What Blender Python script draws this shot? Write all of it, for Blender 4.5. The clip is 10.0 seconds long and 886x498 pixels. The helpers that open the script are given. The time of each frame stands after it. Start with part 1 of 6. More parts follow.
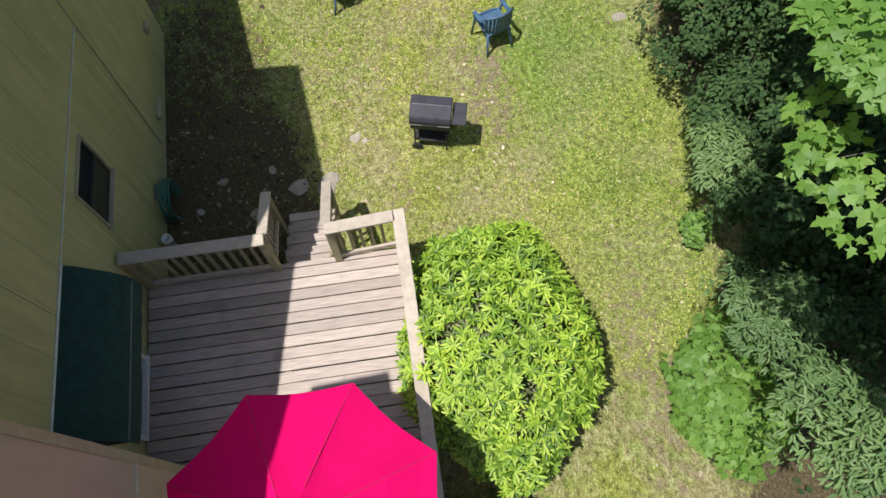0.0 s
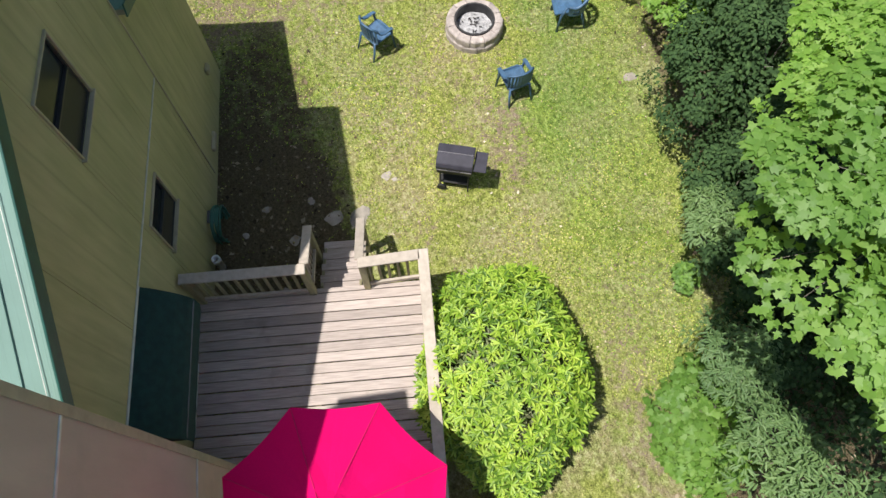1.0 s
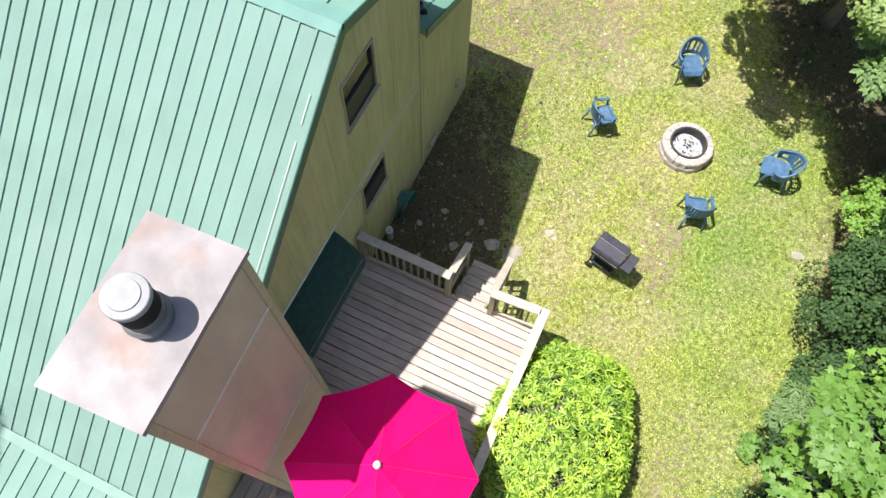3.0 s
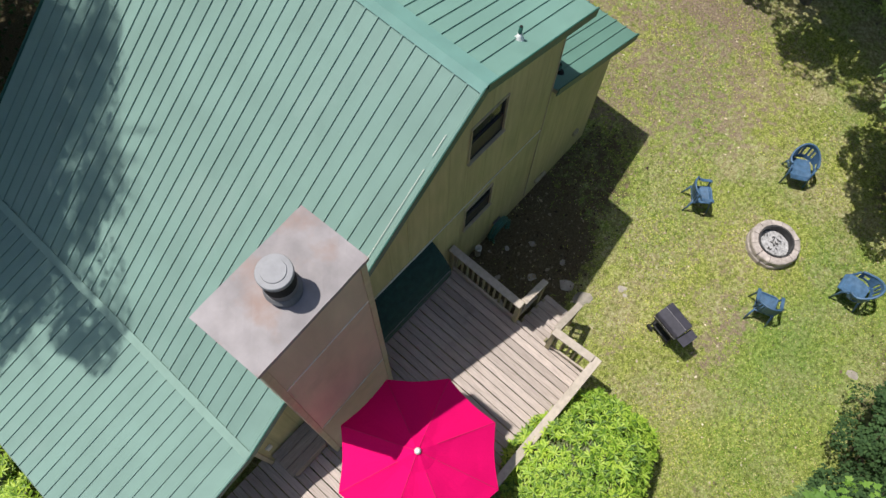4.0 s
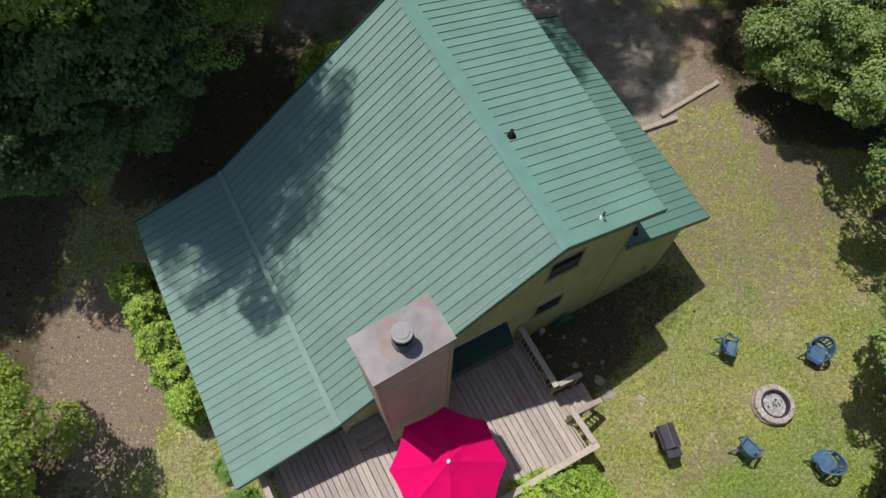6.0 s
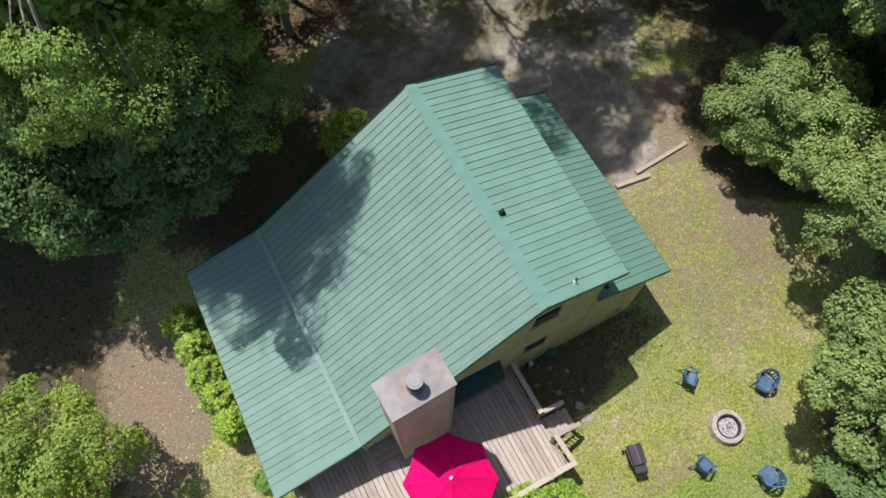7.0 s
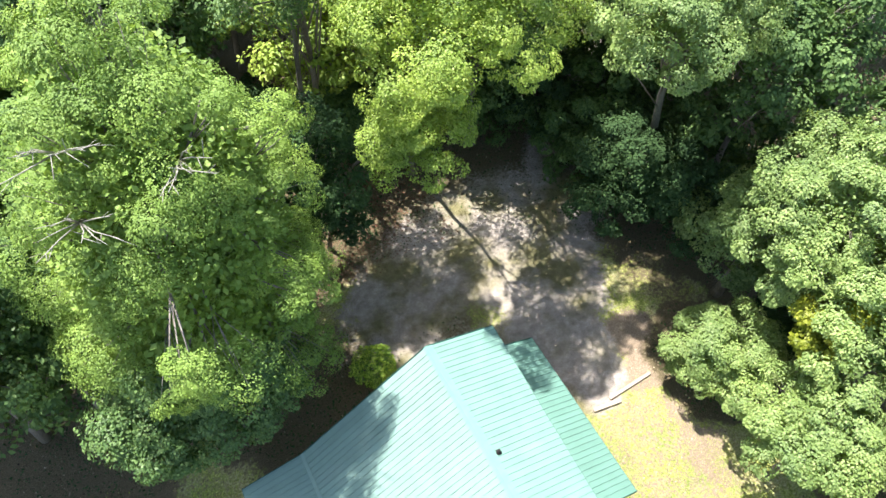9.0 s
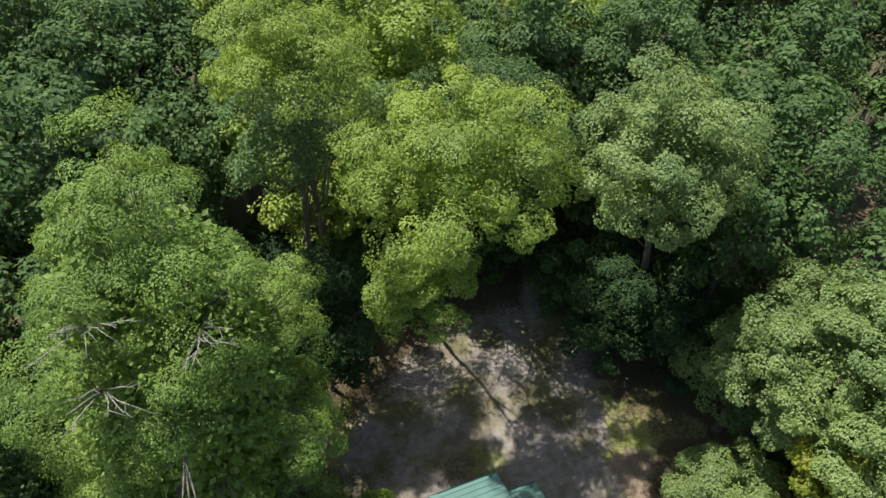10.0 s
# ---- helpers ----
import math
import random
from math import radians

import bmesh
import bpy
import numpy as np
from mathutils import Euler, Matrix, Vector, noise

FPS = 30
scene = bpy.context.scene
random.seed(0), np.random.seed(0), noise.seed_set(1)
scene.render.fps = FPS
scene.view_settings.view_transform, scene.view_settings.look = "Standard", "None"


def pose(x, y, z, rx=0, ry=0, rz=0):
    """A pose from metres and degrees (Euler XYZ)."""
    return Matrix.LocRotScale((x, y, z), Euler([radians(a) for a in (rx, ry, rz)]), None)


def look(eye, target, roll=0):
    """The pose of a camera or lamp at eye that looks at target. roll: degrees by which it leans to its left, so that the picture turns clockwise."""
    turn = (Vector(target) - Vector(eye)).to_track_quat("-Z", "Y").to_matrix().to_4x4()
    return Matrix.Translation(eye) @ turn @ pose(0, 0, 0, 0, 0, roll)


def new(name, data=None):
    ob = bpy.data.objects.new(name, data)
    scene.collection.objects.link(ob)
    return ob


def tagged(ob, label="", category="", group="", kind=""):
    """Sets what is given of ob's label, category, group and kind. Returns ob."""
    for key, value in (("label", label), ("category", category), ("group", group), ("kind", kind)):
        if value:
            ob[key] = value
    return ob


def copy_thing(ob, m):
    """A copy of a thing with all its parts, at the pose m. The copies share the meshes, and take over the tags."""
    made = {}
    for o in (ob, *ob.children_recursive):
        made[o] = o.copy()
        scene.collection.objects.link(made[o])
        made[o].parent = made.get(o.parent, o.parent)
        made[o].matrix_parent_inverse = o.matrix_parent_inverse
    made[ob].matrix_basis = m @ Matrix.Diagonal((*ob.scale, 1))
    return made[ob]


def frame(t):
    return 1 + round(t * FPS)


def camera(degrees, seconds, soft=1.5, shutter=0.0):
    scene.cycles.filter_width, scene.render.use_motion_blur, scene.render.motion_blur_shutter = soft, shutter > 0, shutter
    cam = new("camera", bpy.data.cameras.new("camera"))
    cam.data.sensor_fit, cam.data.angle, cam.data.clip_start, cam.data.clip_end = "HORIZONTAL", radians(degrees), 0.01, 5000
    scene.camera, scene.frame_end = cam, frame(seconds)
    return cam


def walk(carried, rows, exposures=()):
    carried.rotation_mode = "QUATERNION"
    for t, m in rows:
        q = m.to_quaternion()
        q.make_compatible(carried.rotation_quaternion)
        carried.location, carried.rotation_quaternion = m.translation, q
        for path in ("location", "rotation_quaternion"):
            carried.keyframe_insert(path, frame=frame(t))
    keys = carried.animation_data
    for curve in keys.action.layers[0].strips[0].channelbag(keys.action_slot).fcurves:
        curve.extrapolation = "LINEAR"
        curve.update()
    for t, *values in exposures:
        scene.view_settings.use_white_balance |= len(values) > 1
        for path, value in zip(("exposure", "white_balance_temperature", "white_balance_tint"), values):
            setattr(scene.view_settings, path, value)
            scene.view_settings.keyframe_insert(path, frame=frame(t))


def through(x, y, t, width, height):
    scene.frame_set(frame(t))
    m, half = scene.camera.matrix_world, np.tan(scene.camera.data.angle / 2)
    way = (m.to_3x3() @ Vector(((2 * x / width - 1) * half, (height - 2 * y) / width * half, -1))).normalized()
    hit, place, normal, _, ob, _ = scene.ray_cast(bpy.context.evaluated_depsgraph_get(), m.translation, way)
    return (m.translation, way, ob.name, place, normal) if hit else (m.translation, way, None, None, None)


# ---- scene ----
EXPOSURES = [(0, 0.23), (1.5, 0.55), (2.5, 1.08), (3.8, 0.18), (4.5, -0.11), (5, -0.25), (5.7, -0.33), (7, 0.1), (7.5, 0.47), (8, 0.98), (9, 1.53), (9.5, 1.43), (10, 0.2)]
cam = camera(64.01, 10.0)
# seconds, place, heading, tilt, roll
ROWS = [
    (0, -3.530, -3.166, 8.656, -97.41, -68.16, -1.02),
    (0.5, -3.541, -3.121, 9.234, -96.29, -67.79, -0.98),
    (1, -3.575, -3.077, 9.857, -94.84, -67.73, -0.17),
    (1.5, -3.664, -3.058, 10.284, -89.56, -67.60, 0.72),
    (2, -3.633, -3.061, 10.698, -83.21, -67.76, 1.12),
    (2.5, -3.675, -3.001, 11.070, -75.30, -67.33, 2.07),
    (3.8, -4.055, -2.922, 12.513, -54.10, -67.42, 2.58),
    (4, -4.014, -2.916, 12.812, -50.49, -67.53, 2.49),
    (4.5, -4.167, -3.134, 13.809, -38.70, -67.08, 2.70),
    (5, -4.205, -3.271, 14.760, -32.99, -66.76, 2.62),
    (5.5, -4.270, -3.374, 15.874, -30.46, -66.60, 2.18),
    (7, -4.388, -3.416, 20.561, -29.09, -66.47, 0.94),
    (7.5, -4.411, -3.393, 22.366, -28.42, -66.30, 0.36),
    (8, -4.512, -3.503, 24.087, -28.34, -63.50, 0.37),
    (8.5, -4.607, -3.533, 25.656, -28.42, -58.97, 0.38),
    (9, -4.803, -3.544, 26.608, -28.47, -53.89, 0.59),
    (9.5, -4.970, -3.370, 27.453, -28.57, -49.14, 0.72),
    (10, -4.923, -3.236, 28.173, -28.95, -44.67, 0.29),
]
walk(cam, [(t, pose(x, y, z, 90 + tilt, 0, heading) @ pose(0, 0, 0, 0, 0, roll)) for t, x, y, z, heading, tilt, roll in ROWS], EXPOSURES)
# ---- light ----
SUN_TO = Vector((-0.138, 0.33, 1.0)).normalized()
world = bpy.data.worlds.new("sky")
scene.world = world
world.use_nodes = True
wn = world.node_tree
wn.nodes.clear()
sky = wn.nodes.new("ShaderNodeTexSky")
sky.sky_type = "NISHITA"
sky.sun_disc = False
sky.sun_elevation = math.asin(SUN_TO.z)
sky.sun_rotation = math.atan2(SUN_TO.x, SUN_TO.y)
sky.air_density, sky.dust_density, sky.ozone_density = 1.0, 1.5, 1.0
bgd = wn.nodes.new("ShaderNodeBackground")
bgd.inputs["Strength"].default_value = 0.118
wout = wn.nodes.new("ShaderNodeOutputWorld")
wn.links.new(sky.outputs[0], bgd.inputs[0])
wn.links.new(bgd.outputs[0], wout.inputs[0])
sun = new("sun", bpy.data.lights.new("sun", "SUN"))
sun.data.energy, sun.data.angle, sun.data.color = 5.0, radians(0.6), (1.0, 0.96, 0.91)
sun.matrix_world = look(SUN_TO * 60, (0, 0, 0))

# ---- materials ----
def node_mat(name):
    m = bpy.data.materials.new(name)
    m.use_nodes = True
    t = m.node_tree
    b = t.nodes["Principled BSDF"]
    return m, t, b


def add(t, kind, **values):
    n = t.nodes.new(kind)
    for k, v in values.items():
        n.inputs[k].default_value = v
    return n


def ramp(t, src, stops):
    n = t.nodes.new("ShaderNodeValToRGB")
    els = n.color_ramp.elements
    while len(els) < len(stops):
        els.new(0.5)
    for e, (p, c) in zip(els, stops):
        e.position, e.color = p, (*c, 1.0)
    t.links.new(src, n.inputs[0])
    return n.outputs[0]


def noise_tex(t, co, scale, detail=4.0, rough=0.55):
    n = add(t, "ShaderNodeTexNoise", Scale=scale, Detail=detail, Roughness=rough)
    if co is not None:
        t.links.new(co, n.inputs["Vector"])
    return n.outputs["Fac"]


def mixc(t, fac, a, b, mode="MIX"):
    n = t.nodes.new("ShaderNodeMix")
    n.data_type, n.blend_type = "RGBA", mode
    for sock, v in ((n.inputs[0], fac), (n.inputs[6], a), (n.inputs[7], b)):
        if isinstance(v, (int, float)):
            sock.default_value = v
        elif isinstance(v, tuple):
            sock.default_value = (*v, 1.0)
        else:
            t.links.new(v, sock)
    return n.outputs[2]


def maths(t, op, a, b=0.0):
    n = t.nodes.new("ShaderNodeMath")
    n.operation = op
    for sock, v in zip(n.inputs, (a, b)):
        if isinstance(v, (int, float)):
            sock.default_value = v
        else:
            t.links.new(v, sock)
    return n.outputs[0]


def stretched(t, scale):
    g = t.nodes.new("ShaderNodeNewGeometry")
    m = t.nodes.new("ShaderNodeMapping")
    m.inputs["Scale"].default_value = scale
    t.links.new(g.outputs["Position"], m.inputs["Vector"])
    return m.outputs[0]


def bump(t, b, height, strength, dist=0.01):
    n = add(t, "ShaderNodeBump", Strength=strength, Distance=dist)
    t.links.new(height, n.inputs["Height"])
    t.links.new(n.outputs[0], b.inputs["Normal"])


def surface(name, base, rough=0.7, vary=0.25, scale=6.0, stretch=(1, 1, 1), stain=None, stain_scale=1.2, stain_at=0.55, metal=0.0,
            bump_by=0.3, bump_scale=40.0, per_piece=0.0, spec=0.5):
    """A plain surface with grain, a coarser stain, relief and a tone of its own for each piece."""
    m, t, b = node_mat(name)
    co = stretched(t, stretch)
    dark = tuple(c * (1 - vary) for c in base)
    light = tuple(min(1, c * (1 + vary)) for c in base)
    col = ramp(t, noise_tex(t, co, scale, 6.0), [(0.3, dark), (0.7, light)])
    if stain:
        f = ramp(t, noise_tex(t, stretched(t, (1, 1, 1)), stain_scale, 5.0), [(stain_at, (0, 0, 0)), (stain_at + 0.18, (1, 1, 1))])
        col = mixc(t, f, col, stain)
    if per_piece:
        oi = t.nodes.new("ShaderNodeObjectInfo")
        tone = ramp(t, oi.outputs["Random"], [(0, (1 - per_piece,) * 3), (1, (1 + per_piece * 0.6,) * 3)])
        col = mixc(t, 1.0, col, tone, "MULTIPLY")
    t.links.new(col, b.inputs["Base Color"])
    b.inputs["Roughness"].default_value = rough
    b.inputs["Metallic"].default_value = metal
    b.inputs["Specular IOR Level"].default_value = spec
    if bump_by:
        bump(t, b, noise_tex(t, co, bump_scale, 4.0), bump_by, 0.006)
    return m


def lerp(a, b, k):
    return a + (b - a) * k


def leaf_mat(name, colours, through=0.35, rough=0.5, patch=0.35, spread=0.6):
    """Leaves: a colour for each leaf, larger patches of tone, light that shines through."""
    m, t, b = node_mat(name)
    g = t.nodes.new("ShaderNodeNewGeometry")
    n = len(colours)
    mean = [sum(c[k] for c in colours) / n for k in range(3)]
    colours = [tuple(lerp(mean[k], c[k], spread) for k in range(3)) for c in colours]
    col = ramp(t, g.outputs["Random Per Island"], [((i + 0.5) / n, c) for i, c in enumerate(colours)])
    big = ramp(t, noise_tex(t, g.outputs["Position"], patch, 3.0), [(0.35, (0.75, 0.8, 0.75)), (0.65, (1.2, 1.15, 1.0))])
    col = mixc(t, 1.0, col, big, "MULTIPLY")
    t.links.new(col, b.inputs["Base Color"])
    b.inputs["Roughness"].default_value = rough
    b.inputs["Specular IOR Level"].default_value = 0.35
    tr = t.nodes.new("ShaderNodeBsdfTranslucent")
    warm = mixc(t, 1.0, col, (1.25, 1.2, 0.7), "MULTIPLY")
    t.links.new(warm, tr.inputs[0])
    mx = t.nodes.new("ShaderNodeMixShader")
    mx.inputs[0].default_value = through
    t.links.new(b.outputs[0], mx.inputs[1])
    t.links.new(tr.outputs[0], mx.inputs[2])
    t.links.new(mx.outputs[0], t.nodes["Material Output"].inputs[0])
    return m


def ground_mat():
    m, t, b = node_mat("ground_cover")
    g = t.nodes.new("ShaderNodeNewGeometry")
    pos = g.outputs["Position"]
    masks = {}
    for k in ("gravel", "bare", "litter", "lush"):
        a = t.nodes.new("ShaderNodeAttribute")
        a.attribute_name = k
        masks[k] = a.outputs["Fac"]
    fine, mid, big = noise_tex(t, pos, 34.0, 5.0, 0.7), noise_tex(t, pos, 7.0, 5.0, 0.65), noise_tex(t, pos, 0.9, 4.0)
    blades = maths(t, "ADD", maths(t, "MULTIPLY", fine, 0.55), maths(t, "MULTIPLY", noise_tex(t, pos, 13.0, 3.0, 0.6), 0.45))
    green = ramp(t, blades, [(0.36, (0.08, 0.098, 0.028)), (0.5, (0.305, 0.34, 0.078)), (0.62, (0.57, 0.595, 0.19))])
    straw = ramp(t, blades, [(0.36, (0.2, 0.158, 0.08)), (0.5, (0.43, 0.365, 0.19)), (0.64, (0.68, 0.62, 0.42))])
    dry = ramp(t, maths(t, "ADD", maths(t, "MULTIPLY", big, 0.6), maths(t, "MULTIPLY", mid, 0.4)), [(0.44, (0, 0, 0)), (0.58, (1, 1, 1))])
    lush = ramp(t, noise_tex(t, pos, 0.45, 3.0), [(0.46, (1, 1, 1)), (0.62, (0.66, 0.86, 0.8))])
    green = mixc(t, 1.0, green, lush, "MULTIPLY")
    moist = ramp(t, blades, [(0.36, (0.04, 0.085, 0.014)), (0.5, (0.15, 0.27, 0.042)), (0.62, (0.36, 0.5, 0.11))])
    lawn = mixc(t, maths(t, "MULTIPLY", dry, 0.8), green, straw)
    lawn = mixc(t, maths(t, "MULTIPLY", masks["lush"], maths(t, "ADD", 0.05, maths(t, "MULTIPLY", mid, 0.65))), lawn, moist)
    soil = ramp(t, noise_tex(t, pos, 22.0, 6.0, 0.75), [(0.3, (0.16, 0.12, 0.08)), (0.55, (0.335, 0.258, 0.185)), (0.75, (0.57, 0.48, 0.38))])
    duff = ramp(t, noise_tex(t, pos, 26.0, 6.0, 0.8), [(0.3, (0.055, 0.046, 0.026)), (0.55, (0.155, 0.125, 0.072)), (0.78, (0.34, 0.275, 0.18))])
    stones = ramp(t, noise_tex(t, pos, 45.0, 6.0, 0.8), [(0.32, (0.16, 0.138, 0.122)), (0.5, (0.41, 0.365, 0.33)), (0.7, (0.7, 0.64, 0.58))])

    moss = ramp(t, fine, [(0.3, (0.075, 0.075, 0.026)), (0.7, (0.28, 0.26, 0.1))])
    stones = mixc(t, ramp(t, noise_tex(t, pos, 0.42, 4.0), [(0.44, (0, 0, 0)), (0.6, (0.85, 0.85, 0.85))]), stones, moss)
    worn = ramp(t, noise_tex(t, pos, 2.6, 5.0, 0.7), [(0.35, (0.72, 0.7, 0.66)), (0.65, (1.18, 1.16, 1.14))])
    stones = mixc(t, 1.0, stones, worn, "MULTIPLY")

    def edge(mask, soft):
        f = maths(t, "ADD", mask, maths(t, "MULTIPLY", maths(t, "SUBTRACT", mid, 0.5), soft))
        return ramp(t, f, [(0.38, (0, 0, 0)), (0.62, (1, 1, 1))])

    col = mixc(t, edge(masks["bare"], 1.3), lawn, soil)
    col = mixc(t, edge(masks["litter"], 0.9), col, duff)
    col = mixc(t, edge(masks["gravel"], 0.9), col, stones)
    t.links.new(col, b.inputs["Base Color"])
    b.inputs["Roughness"].default_value = 0.95
    b.inputs["Specular IOR Level"].default_value = 0.15
    bump(t, b, maths(t, "ADD", fine, mid), 1.0, 0.06)
    return m


def siding_mat(name, base):
    """Grooved plywood siding with rain streaks."""
    m, t, b = node_mat(name)
    co = stretched(t, (1, 1, 0.12))
    col = ramp(t, noise_tex(t, co, 9.0, 6.0), [(0.3, tuple(c * 0.86 for c in base)), (0.7, tuple(c * 1.1 for c in base))])
    big = ramp(t, noise_tex(t, stretched(t, (1, 1, 0.6)), 0.8, 4.0), [(0.35, (0.86, 0.9, 0.82)), (0.65, (1.06, 1.04, 1.02))])
    col = mixc(t, 1.0, col, big, "MULTIPLY")
    w = t.nodes.new("ShaderNodeTexWave")
    w.wave_type, w.bands_direction, w.wave_profile = "BANDS", "X", "SIN"
    w.inputs["Scale"].default_value = 0.76
    t.links.new(stretched(t, (1, 1, 1)), w.inputs["Vector"])
    groove = ramp(t, w.outputs["Fac"], [(0.0, (0, 0, 0)), (0.02, (1, 1, 1))])
    col = mixc(t, groove, mixc(t, 0.12, col, (0.05, 0.05, 0.02)), col)
    t.links.new(col, b.inputs["Base Color"])
    b.inputs["Roughness"].default_value = 0.75
    bump(t, b, maths(t, "ADD", groove, maths(t, "MULTIPLY", noise_tex(t, co, 60.0), 0.25)), 0.5, 0.006)
    return m


M = {
    "ground": ground_mat(),
    "siding": siding_mat("olive_siding", (0.46, 0.42, 0.22)),
    "chase": surface("chase_panel", (0.52, 0.42, 0.32), 0.7, 0.12, 3.0, (1, 1, 0.3), (0.42, 0.36, 0.27), 1.5, 0.6),
    "trim": surface("tan_trim", (0.40, 0.35, 0.23), 0.6, 0.12, 8.0),
    "flash": surface("bare_flashing", (0.62, 0.62, 0.56), 0.4, 0.15, 10.0, metal=0.3),
    "roof": surface("green_metal_roof", (0.178, 0.277, 0.24), 0.75, 0.07, 1.6, (1, 1, 1), (0.203, 0.296, 0.26), 0.7, 0.55, bump_by=0.05, per_piece=0.05, spec=0.14),
    # Roof green deepened here to carry how light and sky fall on this slope.
    "eastroof": surface("dimmer_lit_metal_roof", (0.15, 0.268, 0.225), 0.75, 0.07, 1.6, (1, 1, 1), (0.172, 0.283, 0.242), 0.7, 0.55, bump_by=0.05, per_piece=0.05, spec=0.14),
    "flashgreen": surface("pale_green_flashing", (0.19, 0.295, 0.25), 0.75, 0.08, 3.0, bump_by=0.05),
    "cap": surface("ridge_metal", (0.14, 0.272, 0.236), 0.45, 0.08, 3.0, bump_by=0.05),
    "lean": surface("green_metal_low_roof", (0.115, 0.228, 0.185), 0.6, 0.07, 1.6, bump_by=0.05, per_piece=0.05),
    "fascia": surface("dark_green_fascia", (0.018, 0.085, 0.065), 0.45, 0.2, 6.0),
    "soffit": surface("soffit_board", (0.26, 0.23, 0.14), 0.8, 0.2, 6.0),
    "inside": surface("dim_room", (0.1, 0.09, 0.08), 0.9, 0.2, 3.0),
    "concrete": surface("foundation", (0.3, 0.29, 0.26), 0.9, 0.25, 8.0, stain=(0.16, 0.16, 0.11)),
    "rust": surface("rusty_metal_cap", (0.265, 0.242, 0.245), 0.7, 0.2, 3.0, stain=(0.25, 0.172, 0.145), stain_scale=1.7, stain_at=0.5, metal=0.1, bump_by=0.1),
    "steel": surface("galvanised_steel", (0.13, 0.13, 0.135), 0.65, 0.2, 9.0, metal=0.1, bump_by=0.05),
    "caplid": surface("pale_steel", (0.27, 0.27, 0.28), 0.7, 0.1, 9.0, metal=0.05, bump_by=0.05),
    "soot": surface("sooty_steel", (0.022, 0.021, 0.02), 0.85, 0.3, 9.0, spec=0.15),
    "deck": surface("weathered_deck", (0.425, 0.36, 0.32), 0.85, 0.22, 5.0, (14, 0.7, 1), (0.25, 0.21, 0.18), 2.2, 0.62, per_piece=0.2, bump_scale=22.0),
    "rail": surface("weathered_rail", (0.44, 0.38, 0.315), 0.85, 0.14, 6.0, (2, 2, 1), (0.31, 0.27, 0.215), 1.6, 0.58, per_piece=0.1, bump_scale=26.0),
    "post": surface("treated_post", (0.29, 0.265, 0.155), 0.85, 0.22, 6.0, (5, 5, 1), (0.2, 0.18, 0.11), 2.6, 0.58, per_piece=0.12),
    "bench": surface("grey_bench_board", (0.3, 0.26, 0.225), 0.85, 0.22, 6.0, (1, 8, 1), per_piece=0.15),
    "canopy": surface("crimson_fabric", (0.72, 0.004, 0.125), 0.75, 0.05, 60.0, bump_by=0.15, bump_scale=180.0, spec=0.05),
    "seam": surface("crimson_seam", (0.6, 0.003, 0.1), 0.8, 0.05, 60.0, bump_by=0.1),
    "white": surface("white_paint", (0.75, 0.75, 0.72), 0.45, 0.08, 8.0, bump_by=0.05),
    "awning": surface("dark_green_canvas", (0.0075, 0.039, 0.033), 0.85, 0.25, 12.0, bump_by=0.2, bump_scale=90.0),
    "winframe": surface("window_frame", (0.035, 0.035, 0.032), 0.5, 0.12, 9.0),
    "grill": surface("grey_enamel", (0.034, 0.032, 0.045), 0.72, 0.25, 9.0, stain=(0.045, 0.042, 0.056), stain_scale=5.0, bump_by=0.06),
    "grillgrey": surface("grill_hardware", (0.22, 0.21, 0.22), 0.45, 0.2, 9.0, metal=0.4),
    "rubber": surface("black_rubber", (0.02, 0.02, 0.02), 0.8, 0.2, 9.0),
    "chair": surface("blue_resin", (0.052, 0.115, 0.205), 0.5, 0.25, 14.0, stain=(0.085, 0.155, 0.25), stain_scale=6.0, bump_by=0.1, per_piece=0.1),
    "block": surface("fire_ring_block", (0.42, 0.365, 0.335), 0.9, 0.25, 12.0, stain=(0.31, 0.27, 0.245), stain_scale=5.0, per_piece=0.12, bump_by=0.7),
    "ringsteel": surface("burnt_ring", (0.05, 0.048, 0.05), 0.6, 0.3, 10.0, metal=0.4),
    "ash": surface("ash", (0.38, 0.375, 0.38), 0.95, 0.45, 34.0, stain=(0.09, 0.09, 0.09), stain_scale=17.0, stain_at=0.52, bump_by=0.8),
    "char": surface("charred_wood", (0.05, 0.047, 0.045), 0.9, 0.5, 30.0, bump_by=0.6),
    "hose": surface("green_hose", (0.045, 0.15, 0.115), 0.4, 0.2, 10.0, bump_by=0.05),
    "stone": surface("field_stone", (0.36, 0.32, 0.27), 0.9, 0.25, 7.0, stain=(0.22, 0.2, 0.16), stain_scale=3.0, per_piece=0.2, bump_by=0.7),
    "timber": surface("grey_timber", (0.36, 0.3, 0.24), 0.9, 0.25, 6.0, (2, 8, 8), per_piece=0.1, bump_by=0.6),
    "palebark": surface("pale_bark", (0.33, 0.31, 0.265), 0.9, 0.2, 9.0, (3, 3, 0.6), (0.3, 0.28, 0.24), 2.0, 0.55, bump_by=0.5, bump_scale=18.0),
    "bark": surface("tree_bark", (0.20, 0.175, 0.145), 0.95, 0.3, 9.0, (3, 3, 0.6), (0.3, 0.29, 0.25), 2.0, 0.55, bump_by=0.9, bump_scale=18.0),
}
glass, gt, gb = node_mat("window_glass")
gb.inputs["Base Color"].default_value = (0.02, 0.025, 0.028, 1)
gb.inputs["Roughness"].default_value = 0.12
gb.inputs["Specular IOR Level"].default_value = 0.14
bump(gt, gb, noise_tex(gt, stretched(gt, (1, 1, 1)), 2.0), 0.03, 0.02)
M["glass"] = glass
